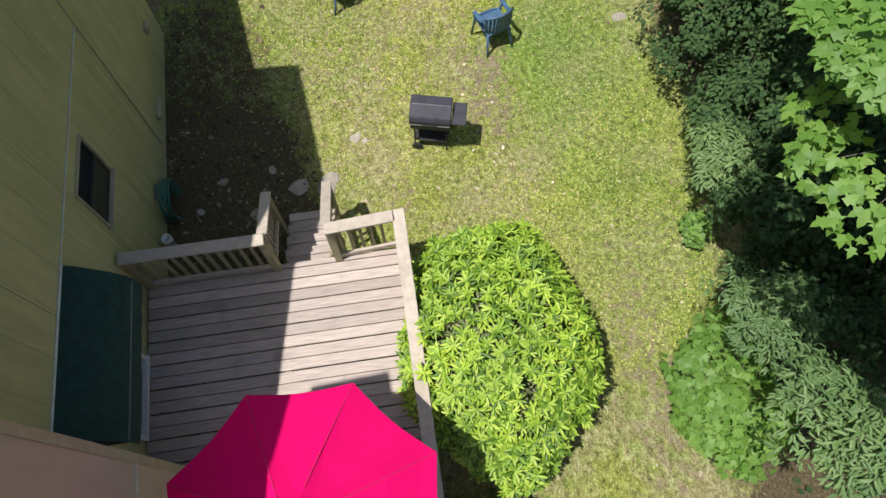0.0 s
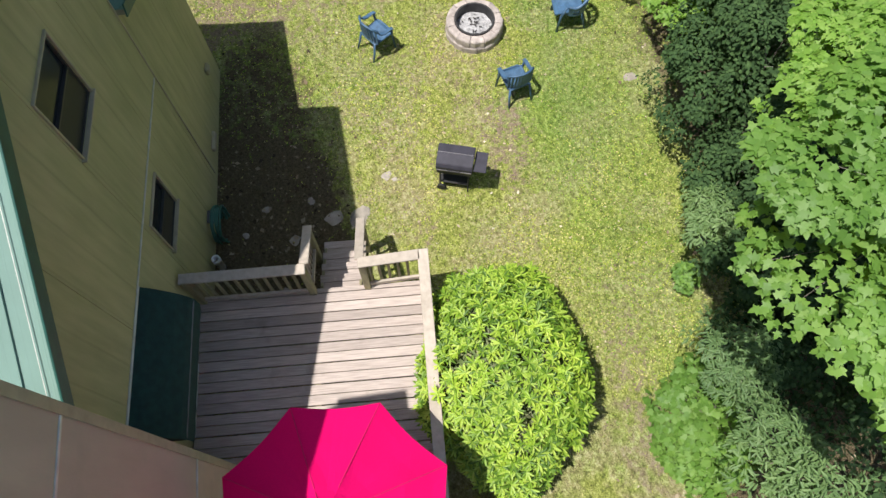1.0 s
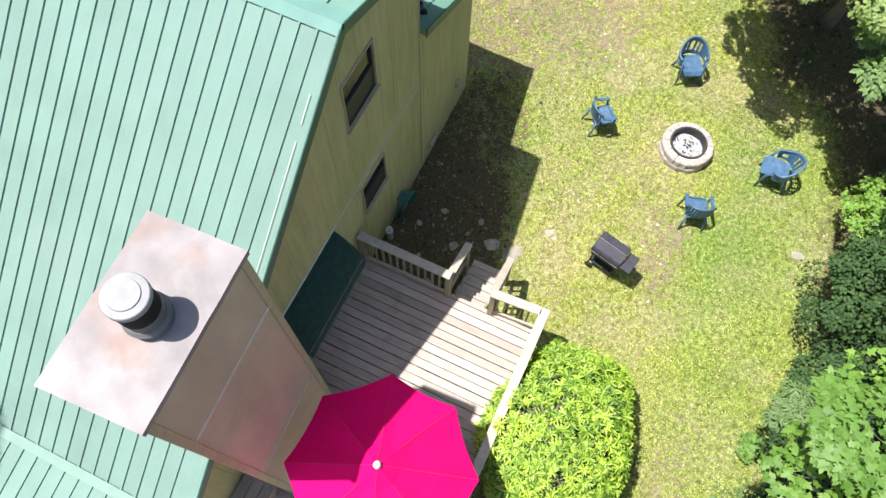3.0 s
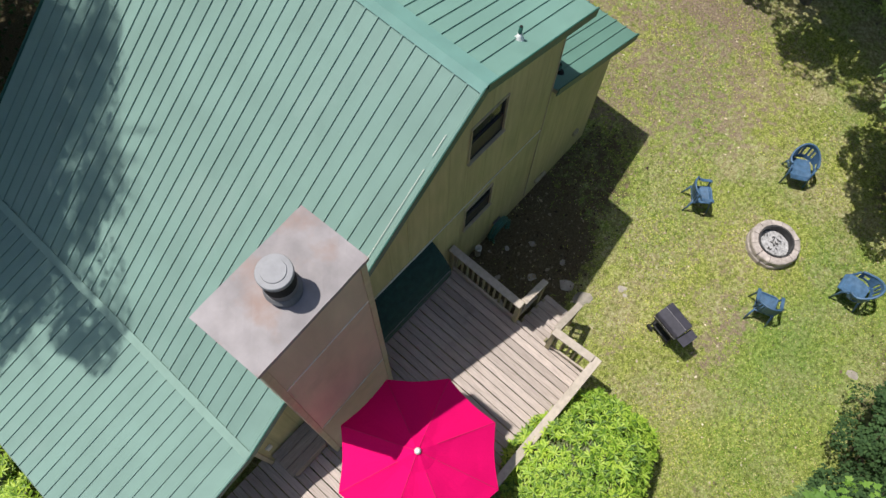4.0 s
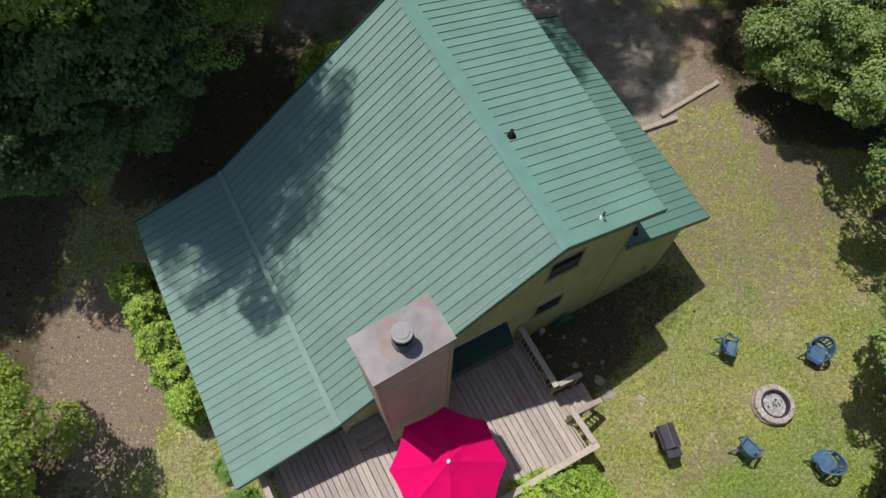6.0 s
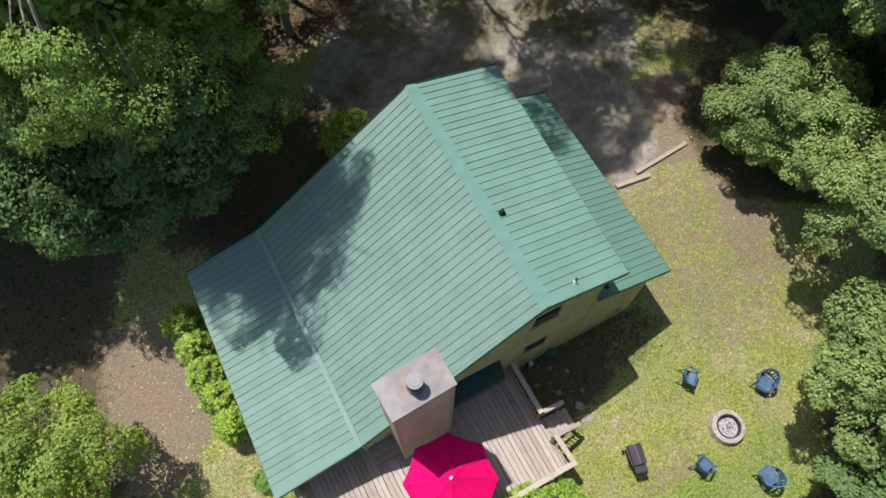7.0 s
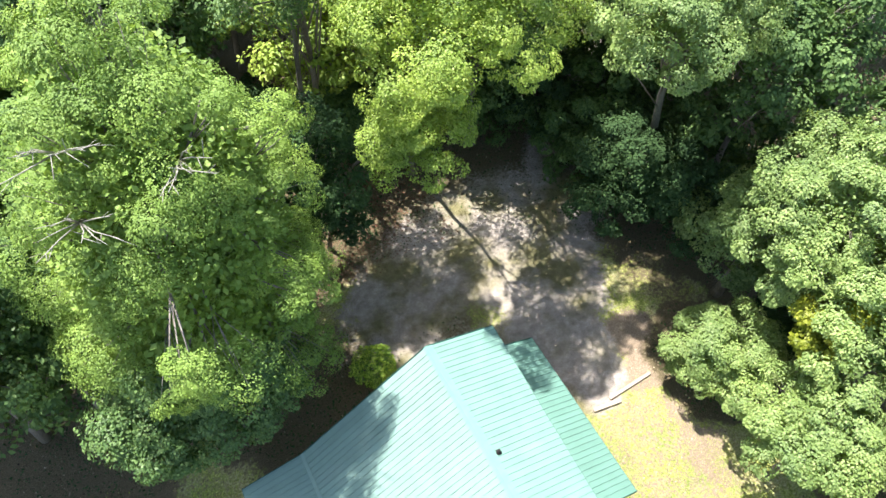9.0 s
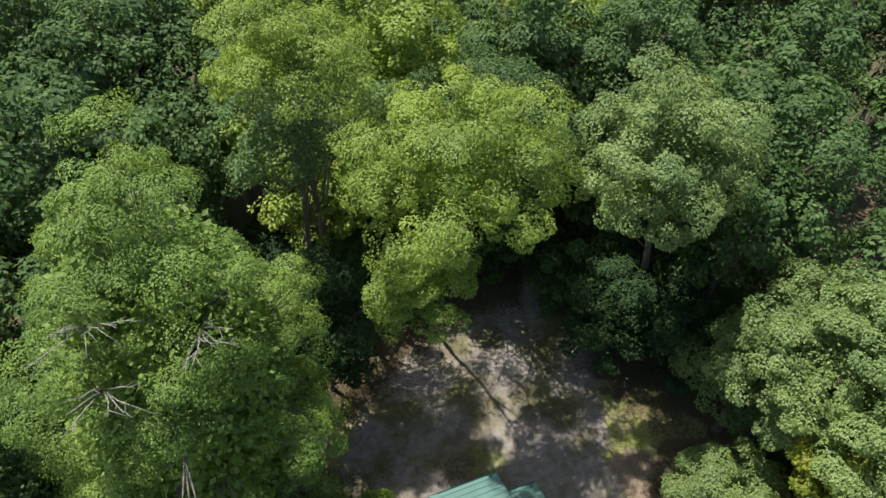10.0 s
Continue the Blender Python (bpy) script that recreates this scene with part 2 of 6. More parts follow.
M["screen"] = surface("insect_screen", (0.02, 0.021, 0.021), 0.6, 0.2, 60.0, bump_by=0.2, bump_scale=300.0)
LEAF = {
    "poplar": leaf_mat("fresh_green_leaves", [(0.12, 0.205, 0.038), (0.17, 0.28, 0.053), (0.235, 0.355, 0.077), (0.315, 0.43, 0.12)], 0.3, 0.6, spread=0.5),
    "tulip": leaf_mat("bright_leaves", [(0.17, 0.265, 0.042), (0.25, 0.365, 0.063), (0.345, 0.455, 0.095), (0.45, 0.54, 0.15)], 0.4),
    "oak": leaf_mat("mid_leaves", [(0.06, 0.125, 0.045), (0.1, 0.185, 0.06), (0.15, 0.25, 0.085), (0.22, 0.33, 0.12)], 0.35),
    "pale": leaf_mat("pale_leaves", [(0.125, 0.208, 0.065), (0.19, 0.29, 0.095), (0.275, 0.375, 0.138), (0.38, 0.475, 0.2)], 0.38),
    "deep": leaf_mat("deep_green_leaves", [(0.045, 0.095, 0.032), (0.075, 0.145, 0.045), (0.115, 0.2, 0.065), (0.17, 0.27, 0.09)], 0.32, 0.7),
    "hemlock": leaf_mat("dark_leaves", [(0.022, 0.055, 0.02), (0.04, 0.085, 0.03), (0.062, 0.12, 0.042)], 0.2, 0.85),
    "maple": leaf_mat("maple_leaves", [(0.12, 0.25, 0.042), (0.17, 0.33, 0.056), (0.23, 0.40, 0.085), (0.29, 0.45, 0.12)], 0.45),
    "ash_tree": leaf_mat("ash_leaves", [(0.1, 0.18, 0.07), (0.14, 0.24, 0.095), (0.19, 0.29, 0.12)], 0.3),
    "rhodo": leaf_mat("rhododendron_leaves", [(0.1, 0.19, 0.022), (0.21, 0.35, 0.036), (0.31, 0.46, 0.055), (0.38, 0.51, 0.085)], 0.25, 0.42, 1.6, 1.15),
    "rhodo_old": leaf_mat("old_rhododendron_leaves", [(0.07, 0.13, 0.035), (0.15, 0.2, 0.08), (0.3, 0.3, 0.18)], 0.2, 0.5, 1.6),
    "shrub": leaf_mat("shrub_leaves", [(0.1, 0.21, 0.053), (0.18, 0.33, 0.068), (0.26, 0.42, 0.098)], 0.35),
    "yellow": leaf_mat("yellow_green_leaves", [(0.17, 0.22, 0.02), (0.25, 0.29, 0.03), (0.33, 0.36, 0.05)], 0.4),
    "grass": leaf_mat("grass_blades", [(0.12, 0.185, 0.027), (0.245, 0.34, 0.047), (0.365, 0.455, 0.075), (0.48, 0.52, 0.115), (0.64, 0.585, 0.32)], 0.3, 0.7, 0.8, 1.0),
    "clover": leaf_mat("clover_leaves", [(0.09, 0.19, 0.025), (0.15, 0.29, 0.04), (0.22, 0.39, 0.06), (0.31, 0.47, 0.1)], 0.3, 0.7, 0.8, 1.0),
    "dry": leaf_mat("pale_dry_leaves", [(0.24, 0.18, 0.13), (0.4, 0.32, 0.25), (0.54, 0.45, 0.37), (0.66, 0.59, 0.5)], 0.1, 0.8, 1.5, 1.0),
    "dead": leaf_mat("fallen_leaves", [(0.05, 0.035, 0.022), (0.10, 0.068, 0.042), (0.17, 0.125, 0.08), (0.34, 0.28, 0.21)], 0.05, 0.8, 1.5, 1.0),
    "red": leaf_mat("red_fallen_leaves", [(0.07, 0.03, 0.02), (0.15, 0.06, 0.04), (0.22, 0.11, 0.07)], 0.05, 0.8, 1.5),
}

# ---- building tools ----
def bm_mesh(name, bm, material):
    me = bpy.data.meshes.new(name)
    bm.normal_update()
    bm.to_mesh(me)
    bm.free()
    if material:
        me.materials.append(material)
    return me


def part(name, bm, material, parent=None, label="", smooth=False):
    """Links a bmesh, or a ready mesh, as one object under a thing or a part."""
    me = bm if isinstance(bm, bpy.types.Mesh) else bm_mesh(name, bm, material)
    if smooth:
        me.polygons.foreach_set("use_smooth", [True] * len(me.polygons))
    ob = new(name, me)
    if parent:
        ob.parent = parent
    return tagged(ob, label)


def thing(name, label, category, at=(0, 0, 0), turn=0.0, group="", kind=""):
    ob = new(name)
    ob.empty_display_size = 0.2
    ob.matrix_basis = pose(*at, 0, 0, turn)
    return tagged(ob, label, category, group, kind)


def box(x0, x1, y0, y1, z0, z1, bev=0.0, bm=None, m=None):
    """A box, with worn edges where bev is given."""
    own = bmesh.new()
    bmesh.ops.create_cube(own, size=1.0)
    bmesh.ops.transform(own, verts=own.verts, matrix=Matrix.Translation(((x0 + x1) / 2, (y0 + y1) / 2, (z0 + z1) / 2)) @ Matrix.Diagonal((x1 - x0, y1 - y0, z1 - z0, 1)))
    if bev:
        bmesh.ops.bevel(own, geom=own.edges[:], offset=bev, segments=1, affect="EDGES")
    if m is not None:
        bmesh.ops.transform(own, verts=own.verts, matrix=m)
    return merge(bm, own)


def merge(bm, own):
    if bm is None:
        return own
    tmp = bpy.data.meshes.new("tmp")
    own.to_mesh(tmp)
    own.free()
    bm.from_mesh(tmp)
    bpy.data.meshes.remove(tmp)
    return bm


def beam(a, b, w, h, bev=0.004, bm=None, up=(0, 0, 1)):
    """A bar of w x h from a to b."""
    a, b = Vector(a), Vector(b)
    d = (b - a).normalized()
    side = d.cross(Vector(up))
    side = side.normalized() if side.length > 1e-4 else Vector((1, 0, 0))
    top = side.cross(d)
    m = Matrix.Translation((a + b) / 2) @ Matrix((side, d, top)).transposed().to_4x4()
    n = (b - a).length
    return box(-w / 2, w / 2, -n / 2, n / 2, -h / 2, h / 2, bev, bm, m)


def tube(points, radii, sides=8, bm=None, closed=False):
    """A bent, tapered tube through points."""
    own = bmesh.new()
    pts = [Vector(p) for p in points]
    n = len(pts)
    rings = []
    for i, p in enumerate(pts):
        d = (pts[(i + 1) % n] - pts[i - 1]) if closed else (pts[min(i + 1, n - 1)] - pts[max(i - 1, 0)])
        q = d.to_track_quat("Z", "Y")
        r = radii[i] if isinstance(radii, (list, tuple)) else radii
        rings.append([own.verts.new(p + q @ Vector((r * math.cos(a), r * math.sin(a), 0))) for a in (2 * math.pi * k / sides for k in range(sides))])
    for i in range(n if closed else n - 1):
        r0, r1 = rings[i], rings[(i + 1) % n]
        for k in range(sides):
            own.faces.new((r0[k], r0[(k + 1) % sides], r1[(k + 1) % sides], r1[k]))
    if not closed:
        own.faces.new(rings[0][::-1])
        own.faces.new(rings[-1])
    return merge(bm, own)


def lathe(profile, sides=24, at=(0, 0, 0), bm=None, cap=True):
    """A turned form from (radius, height) pairs."""
    own = bmesh.new()
    rings = []
    for r, z in profile:
        rings.append([own.verts.new((at[0] + r * math.cos(2 * math.pi * k / sides), at[1] + r * math.sin(2 * math.pi * k / sides), at[2] + z)) for k in range(sides)])
    for r0, r1 in zip(rings, rings[1:]):
        for k in range(sides):
            own.faces.new((r0[k], r0[(k + 1) % sides], r1[(k + 1) % sides], r1[k]))
    if cap:
        own.faces.new(rings[0][::-1])
        own.faces.new(rings[-1])
    return merge(bm, own)


def slab(corners, thick, bm=None):
    """A flat sheet by its corners (anticlockwise seen from its face), with thickness behind it."""
    own = bmesh.new()
    c = [Vector(p) for p in corners]
    nrm = (c[1] - c[0]).cross(c[2] - c[0]).normalized()
    f = [own.verts.new(p) for p in c]
    k = [own.verts.new(p - nrm * thick) for p in c]
    own.faces.new(f)
    own.faces.new(k[::-1])
    for i in range(len(c)):
        j = (i + 1) % len(c)
        own.faces.new((f[i], k[i], k[j], f[j]))
    return merge(bm, own)


def rock(rng, size, flat=0.5):
    own = bmesh.new()
    bmesh.ops.create_icosphere(own, subdivisions=2, radius=1.0)
    off = Vector((rng.uniform(0, 50), rng.uniform(0, 50), rng.uniform(0, 50)))
    for v in own.verts:
        k = 1 + 0.45 * noise.noise(v.co * 1.1 + off) + 0.15 * noise.noise(v.co * 3.3 + off)
        v.co = Vector((v.co.x * k * size * rng.uniform(0.97, 1.03), v.co.y * k * size * 0.8, max(v.co.z, -0.3) * k * size * flat))
    return own


TEMPLATES = {
    "oval": ([(0, 0, 0), (-0.32, 0.45, 0.07), (0, 1, -0.06), (0.32, 0.45, 0.07)], [(0, 3, 2), (0, 2, 1)]),
    "lance": ([(0, 0, 0), (-0.11, 0.38, 0.06), (-0.12, 0.68, 0.035), (0, 1, -0.1), (0.12, 0.68, 0.035), (0.11, 0.38, 0.06), (0, 0.5, -0.02)],
              [(0, 6, 1), (1, 6, 2), (2, 6, 3), (3, 6, 4), (4, 6, 5), (5, 6, 0)]),
    "maple": ([(0, 0, 0), (-0.30, 0.02, 0.0), (-0.24, 0.22, 0.03), (-0.58, 0.42, -0.05), (-0.25, 0.5, 0.04), (-0.2, 0.75, 0.02), (0, 1.05, -0.07),
               (0.2, 0.75, 0.02), (0.25, 0.5, 0.04), (0.58, 0.42, -0.05), (0.24, 0.22, 0.03), (0.30, 0.02, 0.0), (0, 0.4, 0.05)],
              [(12, i + 1, i) for i in range(0, 11)] + [(12, 0, 11)]),
    "tuft": ([(-0.12, 0, 0), (0.12, 0, 0), (0.0, 0.35, 1.0)], [(0, 1, 2)]),
}


def leaves_mesh(name, kind, where, normals, ways, sizes, material):
    """Many leaves in one mesh: a template laid at each place, facing its normal, pointing its way."""
    tv, tf = TEMPLATES[kind]
    tv = np.array(tv, float)
    tf = np.array(tf, int)
    n = len(where)
    normals = normals / np.maximum(np.linalg.norm(normals, axis=1, keepdims=True), 1e-6)
    ways = ways - normals * (ways * normals).sum(1, keepdims=True)
    ways = ways / np.maximum(np.linalg.norm(ways, axis=1, keepdims=True), 1e-6)
    side = np.cross(ways, normals)
    co = where[:, None] + sizes[:, None, None] * (tv[None, :, 0:1] * side[:, None] + tv[None, :, 1:2] * ways[:, None] + tv[None, :, 2:3] * normals[:, None])
    faces = (tf[None] + (np.arange(n) * len(tv))[:, None, None]).reshape(-1)
    me = bpy.data.meshes.new(name)
    me.vertices.add(n * len(tv))
    me.vertices.foreach_set("co", co.astype(np.float32).ravel())
    me.loops.add(len(faces))
    me.loops.foreach_set("vertex_index", faces.astype(np.int32))
    count = n * len(tf)
    me.polygons.add(count)
    me.polygons.foreach_set("loop_start", np.arange(0, count * 3, 3, dtype=np.int32))
    me.update(calc_edges=True)
    me.materials.append(material)
    return me

# ---- ground ----
def step(a, b, x):
    k = np.clip((x - a) / (b - a), 0, 1)
    return k * k * (3 - 2 * k)


def wob(x, y, s):
    """A slow unevenness, the same for every build."""
    return np.sin(x * s + 1.3 * np.sin(y * s * 0.7)) * np.cos(y * s * 1.1 + 0.8 * np.sin(x * s * 0.6))


def gz(x, y):
    """The height of the ground."""
    x, y = np.asarray(x, float), np.asarray(y, float)
    z = -1.2 * step(-6.0, -10.5, x)
    z = z + 0.42 * step(1.0, 9.0, x) * step(-2.5, 2.0, y) - 0.06 * step(-4, -1, y) * step(4, 1, x)
    z = z + 0.03 * wob(x, y, 0.9) * step(0, 1, np.abs(x) + np.abs(y))
    z = z + 1.5 * step(14, 40, np.hypot(x - 1, y - 4)) + 3.0 * step(40, 160, np.hypot(x, y)) * (1 + wob(x, y, 0.03)) * 0.5
    return z


def blob(x, y, cx, cy, rx, ry, soft=0.35, turn=0.0):
    c, s = math.cos(turn), math.sin(turn)
    u, v = ((x - cx) * c + (y - cy) * s) / rx, (-(x - cx) * s + (y - cy) * c) / ry
    return 1 - step(1 - soft, 1 + soft, np.hypot(u, v))


def covers(x, y):
    """How far gravel, bare soil and leaf litter cover the ground at a place."""
    w = 0.35 * wob(x, y, 1.7) + 0.2 * wob(x + 7, y - 3, 3.9)
    gravel = np.maximum.reduce([blob(x + w, y, 5.6, 11.4, 7.6, 5.2, 0.3, 0.3), blob(x, y + w, 6.6, 6.6, 1.9, 3.4, 0.3), blob(x, y, 16, 19, 9, 2.2, 0.3, 0.7)])
    gravel = gravel * (1 - 0.5 * blob(x + w, y, 3.6, 9.2, 1.8, 1.4, 0.6)) * (1 - 0.55 * blob(x + w, y - w, 11.4, 8.3, 1.6, 2.8, 0.6))
    bare = np.maximum.reduce([
        blob(x + w, y - w, -10.4, 4.6, 2.3, 2.9, 0.45) * 0.95, blob(x + w, y, 6.9, 0.4, 3.3, 4.2, 0.5) * 0.52, blob(x + w, y, 9.2, 5.6, 1.5, 1.2, 0.5) * 0.9, blob(x, y + w, 8.2, 4.0, 1.6, 0.7, 0.5) * 0.9, blob(x + w, y, 8.75, 0.7, 0.75, 2.6, 0.6) * 0.75,
        blob(x, y, 0.75, -3.25, 0.4, 0.3, 0.6) * 0.45, blob(x, y, 1.5, -2.9, 0.6, 0.5, 0.6) * 0.3, blob(x + w, y - w, 3.4, -3.6, 2.4, 2.2, 0.6) * 0.36,
        blob(x + w, y, -2.0, -5.9, 2.4, 0.6, 0.7) * 0.42, blob(x, y, 2.3, -4.6, 1.3, 0.6, 0.7) * 0.5])
    wood = np.maximum.reduce([
        1 - blob(x + w, y + w, 1.0, 3.0, 12.6, 10.6, 0.12), step(-7.3, -8.1, y + 0.5 * w) * step(4.5, 2.5, x), blob(x + w, y, 10.3, -6.7, 3.8, 2.2, 0.35),
        blob(x + w, y, -3.5, 9.6, 4.2, 3.0, 0.3), blob(x, y, -11.5, 8.2, 4.5, 2.4, 0.3) * 0.42, blob(x, y + w, 11.5, 3.2, 2.6, 3.0, 0.25)])
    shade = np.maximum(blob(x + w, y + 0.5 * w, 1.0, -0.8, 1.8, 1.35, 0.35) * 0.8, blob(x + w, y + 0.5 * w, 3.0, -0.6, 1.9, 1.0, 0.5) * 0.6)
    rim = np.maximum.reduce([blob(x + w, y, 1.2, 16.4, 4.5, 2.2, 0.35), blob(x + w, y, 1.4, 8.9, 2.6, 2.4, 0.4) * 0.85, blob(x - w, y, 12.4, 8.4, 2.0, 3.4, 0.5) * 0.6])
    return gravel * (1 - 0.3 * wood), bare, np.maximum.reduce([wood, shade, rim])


def lushness(x, y):
    """Where the lawn stays moist and green, by the woods' edge and the lean-to."""
    w = 0.3 * wob(x, y, 1.3)
    return np.maximum.reduce([blob(x + w, y + w, 1.6, -6.3, 3.6, 1.2, 0.6), blob(x + w, y, 4.9, -6.9, 1.4, 0.9, 0.6), blob(x + w, y + w, 4.2, -1.2, 1.8, 1.0, 0.7) * 0.6, blob(x, y + w, 5.2, 1.6, 0.8, 1.8, 0.7) * 0.6])


def make_ground():
    def line(a, b, lo, hi, n):
        return np.unique(np.r_[-np.geomspace(-lo, 600, 26) if lo < 0 else lo, np.linspace(a, b, n), np.geomspace(hi, 600, 26)].round(4))

    xs = line(-15, 15, -15, 15, 168)
    ys = line(-11, 21, -11, 21, 180)
    gx, gy = np.meshgrid(xs, ys)
    co = np.stack([gx, gy, gz(gx, gy)], -1).reshape(-1, 3)
    nx, ny = len(xs), len(ys)
    i = (np.arange(ny - 1)[:, None] * nx + np.arange(nx - 1)[None]).ravel()
    quads = np.stack([i, i + 1, i + nx + 1, i + nx], -1)
    me = bpy.data.meshes.new("ground")
    me.from_pydata(co.tolist(), [], quads.tolist())
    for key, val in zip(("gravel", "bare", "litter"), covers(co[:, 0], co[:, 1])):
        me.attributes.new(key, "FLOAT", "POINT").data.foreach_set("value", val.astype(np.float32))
    me.attributes.new("lush", "FLOAT", "POINT").data.foreach_set("value", lushness(co[:, 0], co[:, 1]).astype(np.float32))
    me.materials.append(M["ground"])
    me.polygons.foreach_set("use_smooth", [True] * len(me.polygons))
    tagged(new("ground", me), "sunny clover lawn with gravel drive and bare soil patches", "ground", kind="structure")


make_ground()

# ---- house ----
RIDGE_Z, EAVE_X, EAVE_Z = 6.015, 2.361, 5.31
EAVE_FAR = 2.582
BEND_X, BEND_Z = -4.90, 2.44
LOW_X, LOW_Z, LOW_FAR = -7.314, 1.93, -7.172
Y_FAR = 6.43
WALL_L, WALL_R, LEAN_R, WALL_FAR = -4.87, 1.965, 3.93, 6.2
LEAN_TOP, LEAN_EAVE_X, LEAN_EAVE_Z = 3.80, 4.501, 2.812
FLASH_Z = 2.644


def rake_y(x):
    """The front edge of the roof, which runs a little out of square."""
    return -0.158 + 0.0258 * min(x, 0)


def under_roof(x):
    """The height of the walls' top under the roof."""
    if x <= 0:
        return RIDGE_Z + x * (RIDGE_Z - BEND_Z) / -BEND_X - 0.10
    return RIDGE_Z - x * (RIDGE_Z - EAVE_Z) / EAVE_X - 0.10


def under_lean(x):
    return LEAN_TOP - (x - 1.98) * (LEAN_TOP - LEAN_EAVE_Z) / (LEAN_EAVE_X - 1.98) - 0.09


house = thing("house", "olive sided cottage with a green standing rib metal roof", "house")


def siding(name, cols, z0, top, holes, y, thick, parent, label=""):
    """Sheets of siding in a wall across x: upright strips, cut where the holes are."""
    for a, b in zip(cols, cols[1:]):
        own = bmesh.new()
        cuts = sorted({a, b, *(c for h in holes for c in h[:2] if a < c < b)})
        for p, q in zip(cuts, cuts[1:]):
            mid = (p + q) / 2
            spans = [(z0, None)]
            for h in sorted((h for h in holes if h[0] - 1e-4 <= mid <= h[1] + 1e-4), key=lambda h: h[2]):
                lo = spans.pop()[0]
                spans += [(lo, h[2]), (h[3], None)]
            for lo, hi in spans:
                ta, tb = (top(p), top(q)) if hi is None else (hi, hi)
                if min(ta, tb) - lo < 0.01:
                    continue
                gap_a, gap_b = (0.003 if p == a else 0), (0.003 if q == b else 0)
                slab([(p + gap_a, y, lo), (q - gap_b, y, lo), (q - gap_b, y, tb), (p + gap_a, y, ta)], thick, own)
        part(name, own, M["siding"], parent, label)


UPPER = (0.0, 0.735, 4.06, 4.93)
LOWER = (0.045, 0.715, 1.68, 2.42)
DOOR = (-2.12, -1.16, 0.66, 2.50)
gable = part("gable_wall", box(WALL_L, WALL_R, 0.115, 0.125, -0.9, 2.0), M["inside"], house, "olive grooved plywood gable wall")
lo_cols = [WALL_L, -3.71, -2.49, -1.27, -0.05, 1.17, WALL_R - 0.09, 3.2, LEAN_R]
up_cols = [WALL_L, -3.71, -2.49, -1.27, -0.05, 1.17, WALL_R]
siding("siding_panel", lo_cols[:7], -0.35, lambda x: min(FLASH_Z, under_roof(x)), [LOWER, DOOR], 0.0, 0.11, gable)
siding("siding_panel", lo_cols[6:], -0.35, lambda x: min(FLASH_Z, under_lean(x)) if x > 1.95 else FLASH_Z, [], 0.0, 0.11, gable)
siding("siding_panel", up_cols[1:], FLASH_Z, under_roof, [UPPER], -0.004, 0.11, gable)
siding("siding_panel", [WALL_R, 3.2, LEAN_R], FLASH_Z, lambda x: max(under_lean(x), FLASH_Z), [], -0.002, 0.11, gable)
part("flashing_strip", beam((-2.45, -0.012, FLASH_Z), (1.93, -0.012, FLASH_Z), 0.016, 0.014, 0.003), M["flash"], gable, "bare metal flashing strip")
part("corner_batten", beam((1.963, -0.01, 0.15), (1.963, -0.01, 5.1), 0.022, 0.016, 0.003), M["trim"], gable)
for x0, x1 in ((WALL_L, WALL_R), (WALL_R, LEAN_R)):
    part("foundation", box(x0 + 0.01, x1 - 0.01, 0.02, 0.14, -1.3, -0.34), M["concrete"], house, "low grey concrete foundation")
# frieze boards under the rake
part("frieze_board", beam((-4.9, -0.012, under_roof(-4.9) - 0.1), (-0.05, -0.012, under_roof(-0.05) - 0.1), 0.02, 0.16), M["trim"], house)
part("frieze_board", beam((0.05, -0.012, under_roof(0.05) - 0.1), (2.0, -0.012, under_roof(2.0) - 0.1), 0.02, 0.16), M["trim"], house)


def wall_x(name, x, y0, y1, z0, z1, thick):
    own = box(x - thick / 2, x + thick / 2, y0, y1, z0, z1)
    part(name, own, M["siding"], house, "olive grooved plywood wall")


wall_x("west_wall", WALL_L + 0.06, 0.13, WALL_FAR, -1.4, under_roof(WALL_L) - 0.02, 0.12)
wall_x("east_wall", LEAN_R - 0.06, 0.12, WALL_FAR, -0.4, under_lean(LEAN_R) - 0.02, 0.12)
wall_x("inner_wall", WALL_R - 0.06, 0.13, WALL_FAR, -0.4, under_roof(WALL_R) - 0.02, 0.12)
own = bmesh.new()
for a, b in ((WALL_L, 0.0), (0.0, WALL_R)):
    slab([(b, WALL_FAR, -1.4), (a, WALL_FAR, -1.4), (a, WALL_FAR, under_roof(a)), (b, WALL_FAR, under_roof(b))], 0.12, own)
slab([(LEAN_R, WALL_FAR, -0.4), (WALL_R, WALL_FAR, -0.4), (WALL_R, WALL_FAR, under_lean(WALL_R)), (LEAN_R, WALL_FAR, under_lean(LEAN_R))], 0.12, own)
part("far_wall", own, M["siding"], house, "olive grooved plywood gable wall")
part("floor", box(WALL_L + 0.12, LEAN_R - 0.12, 0.13, WALL_FAR - 0.12, 0.25, 0.4), M["inside"], house)
part("loft_floor", box(-3.9, WALL_R - 0.12, 0.13, WALL_FAR - 0.12, 2.4, 2.55), M["inside"], house)


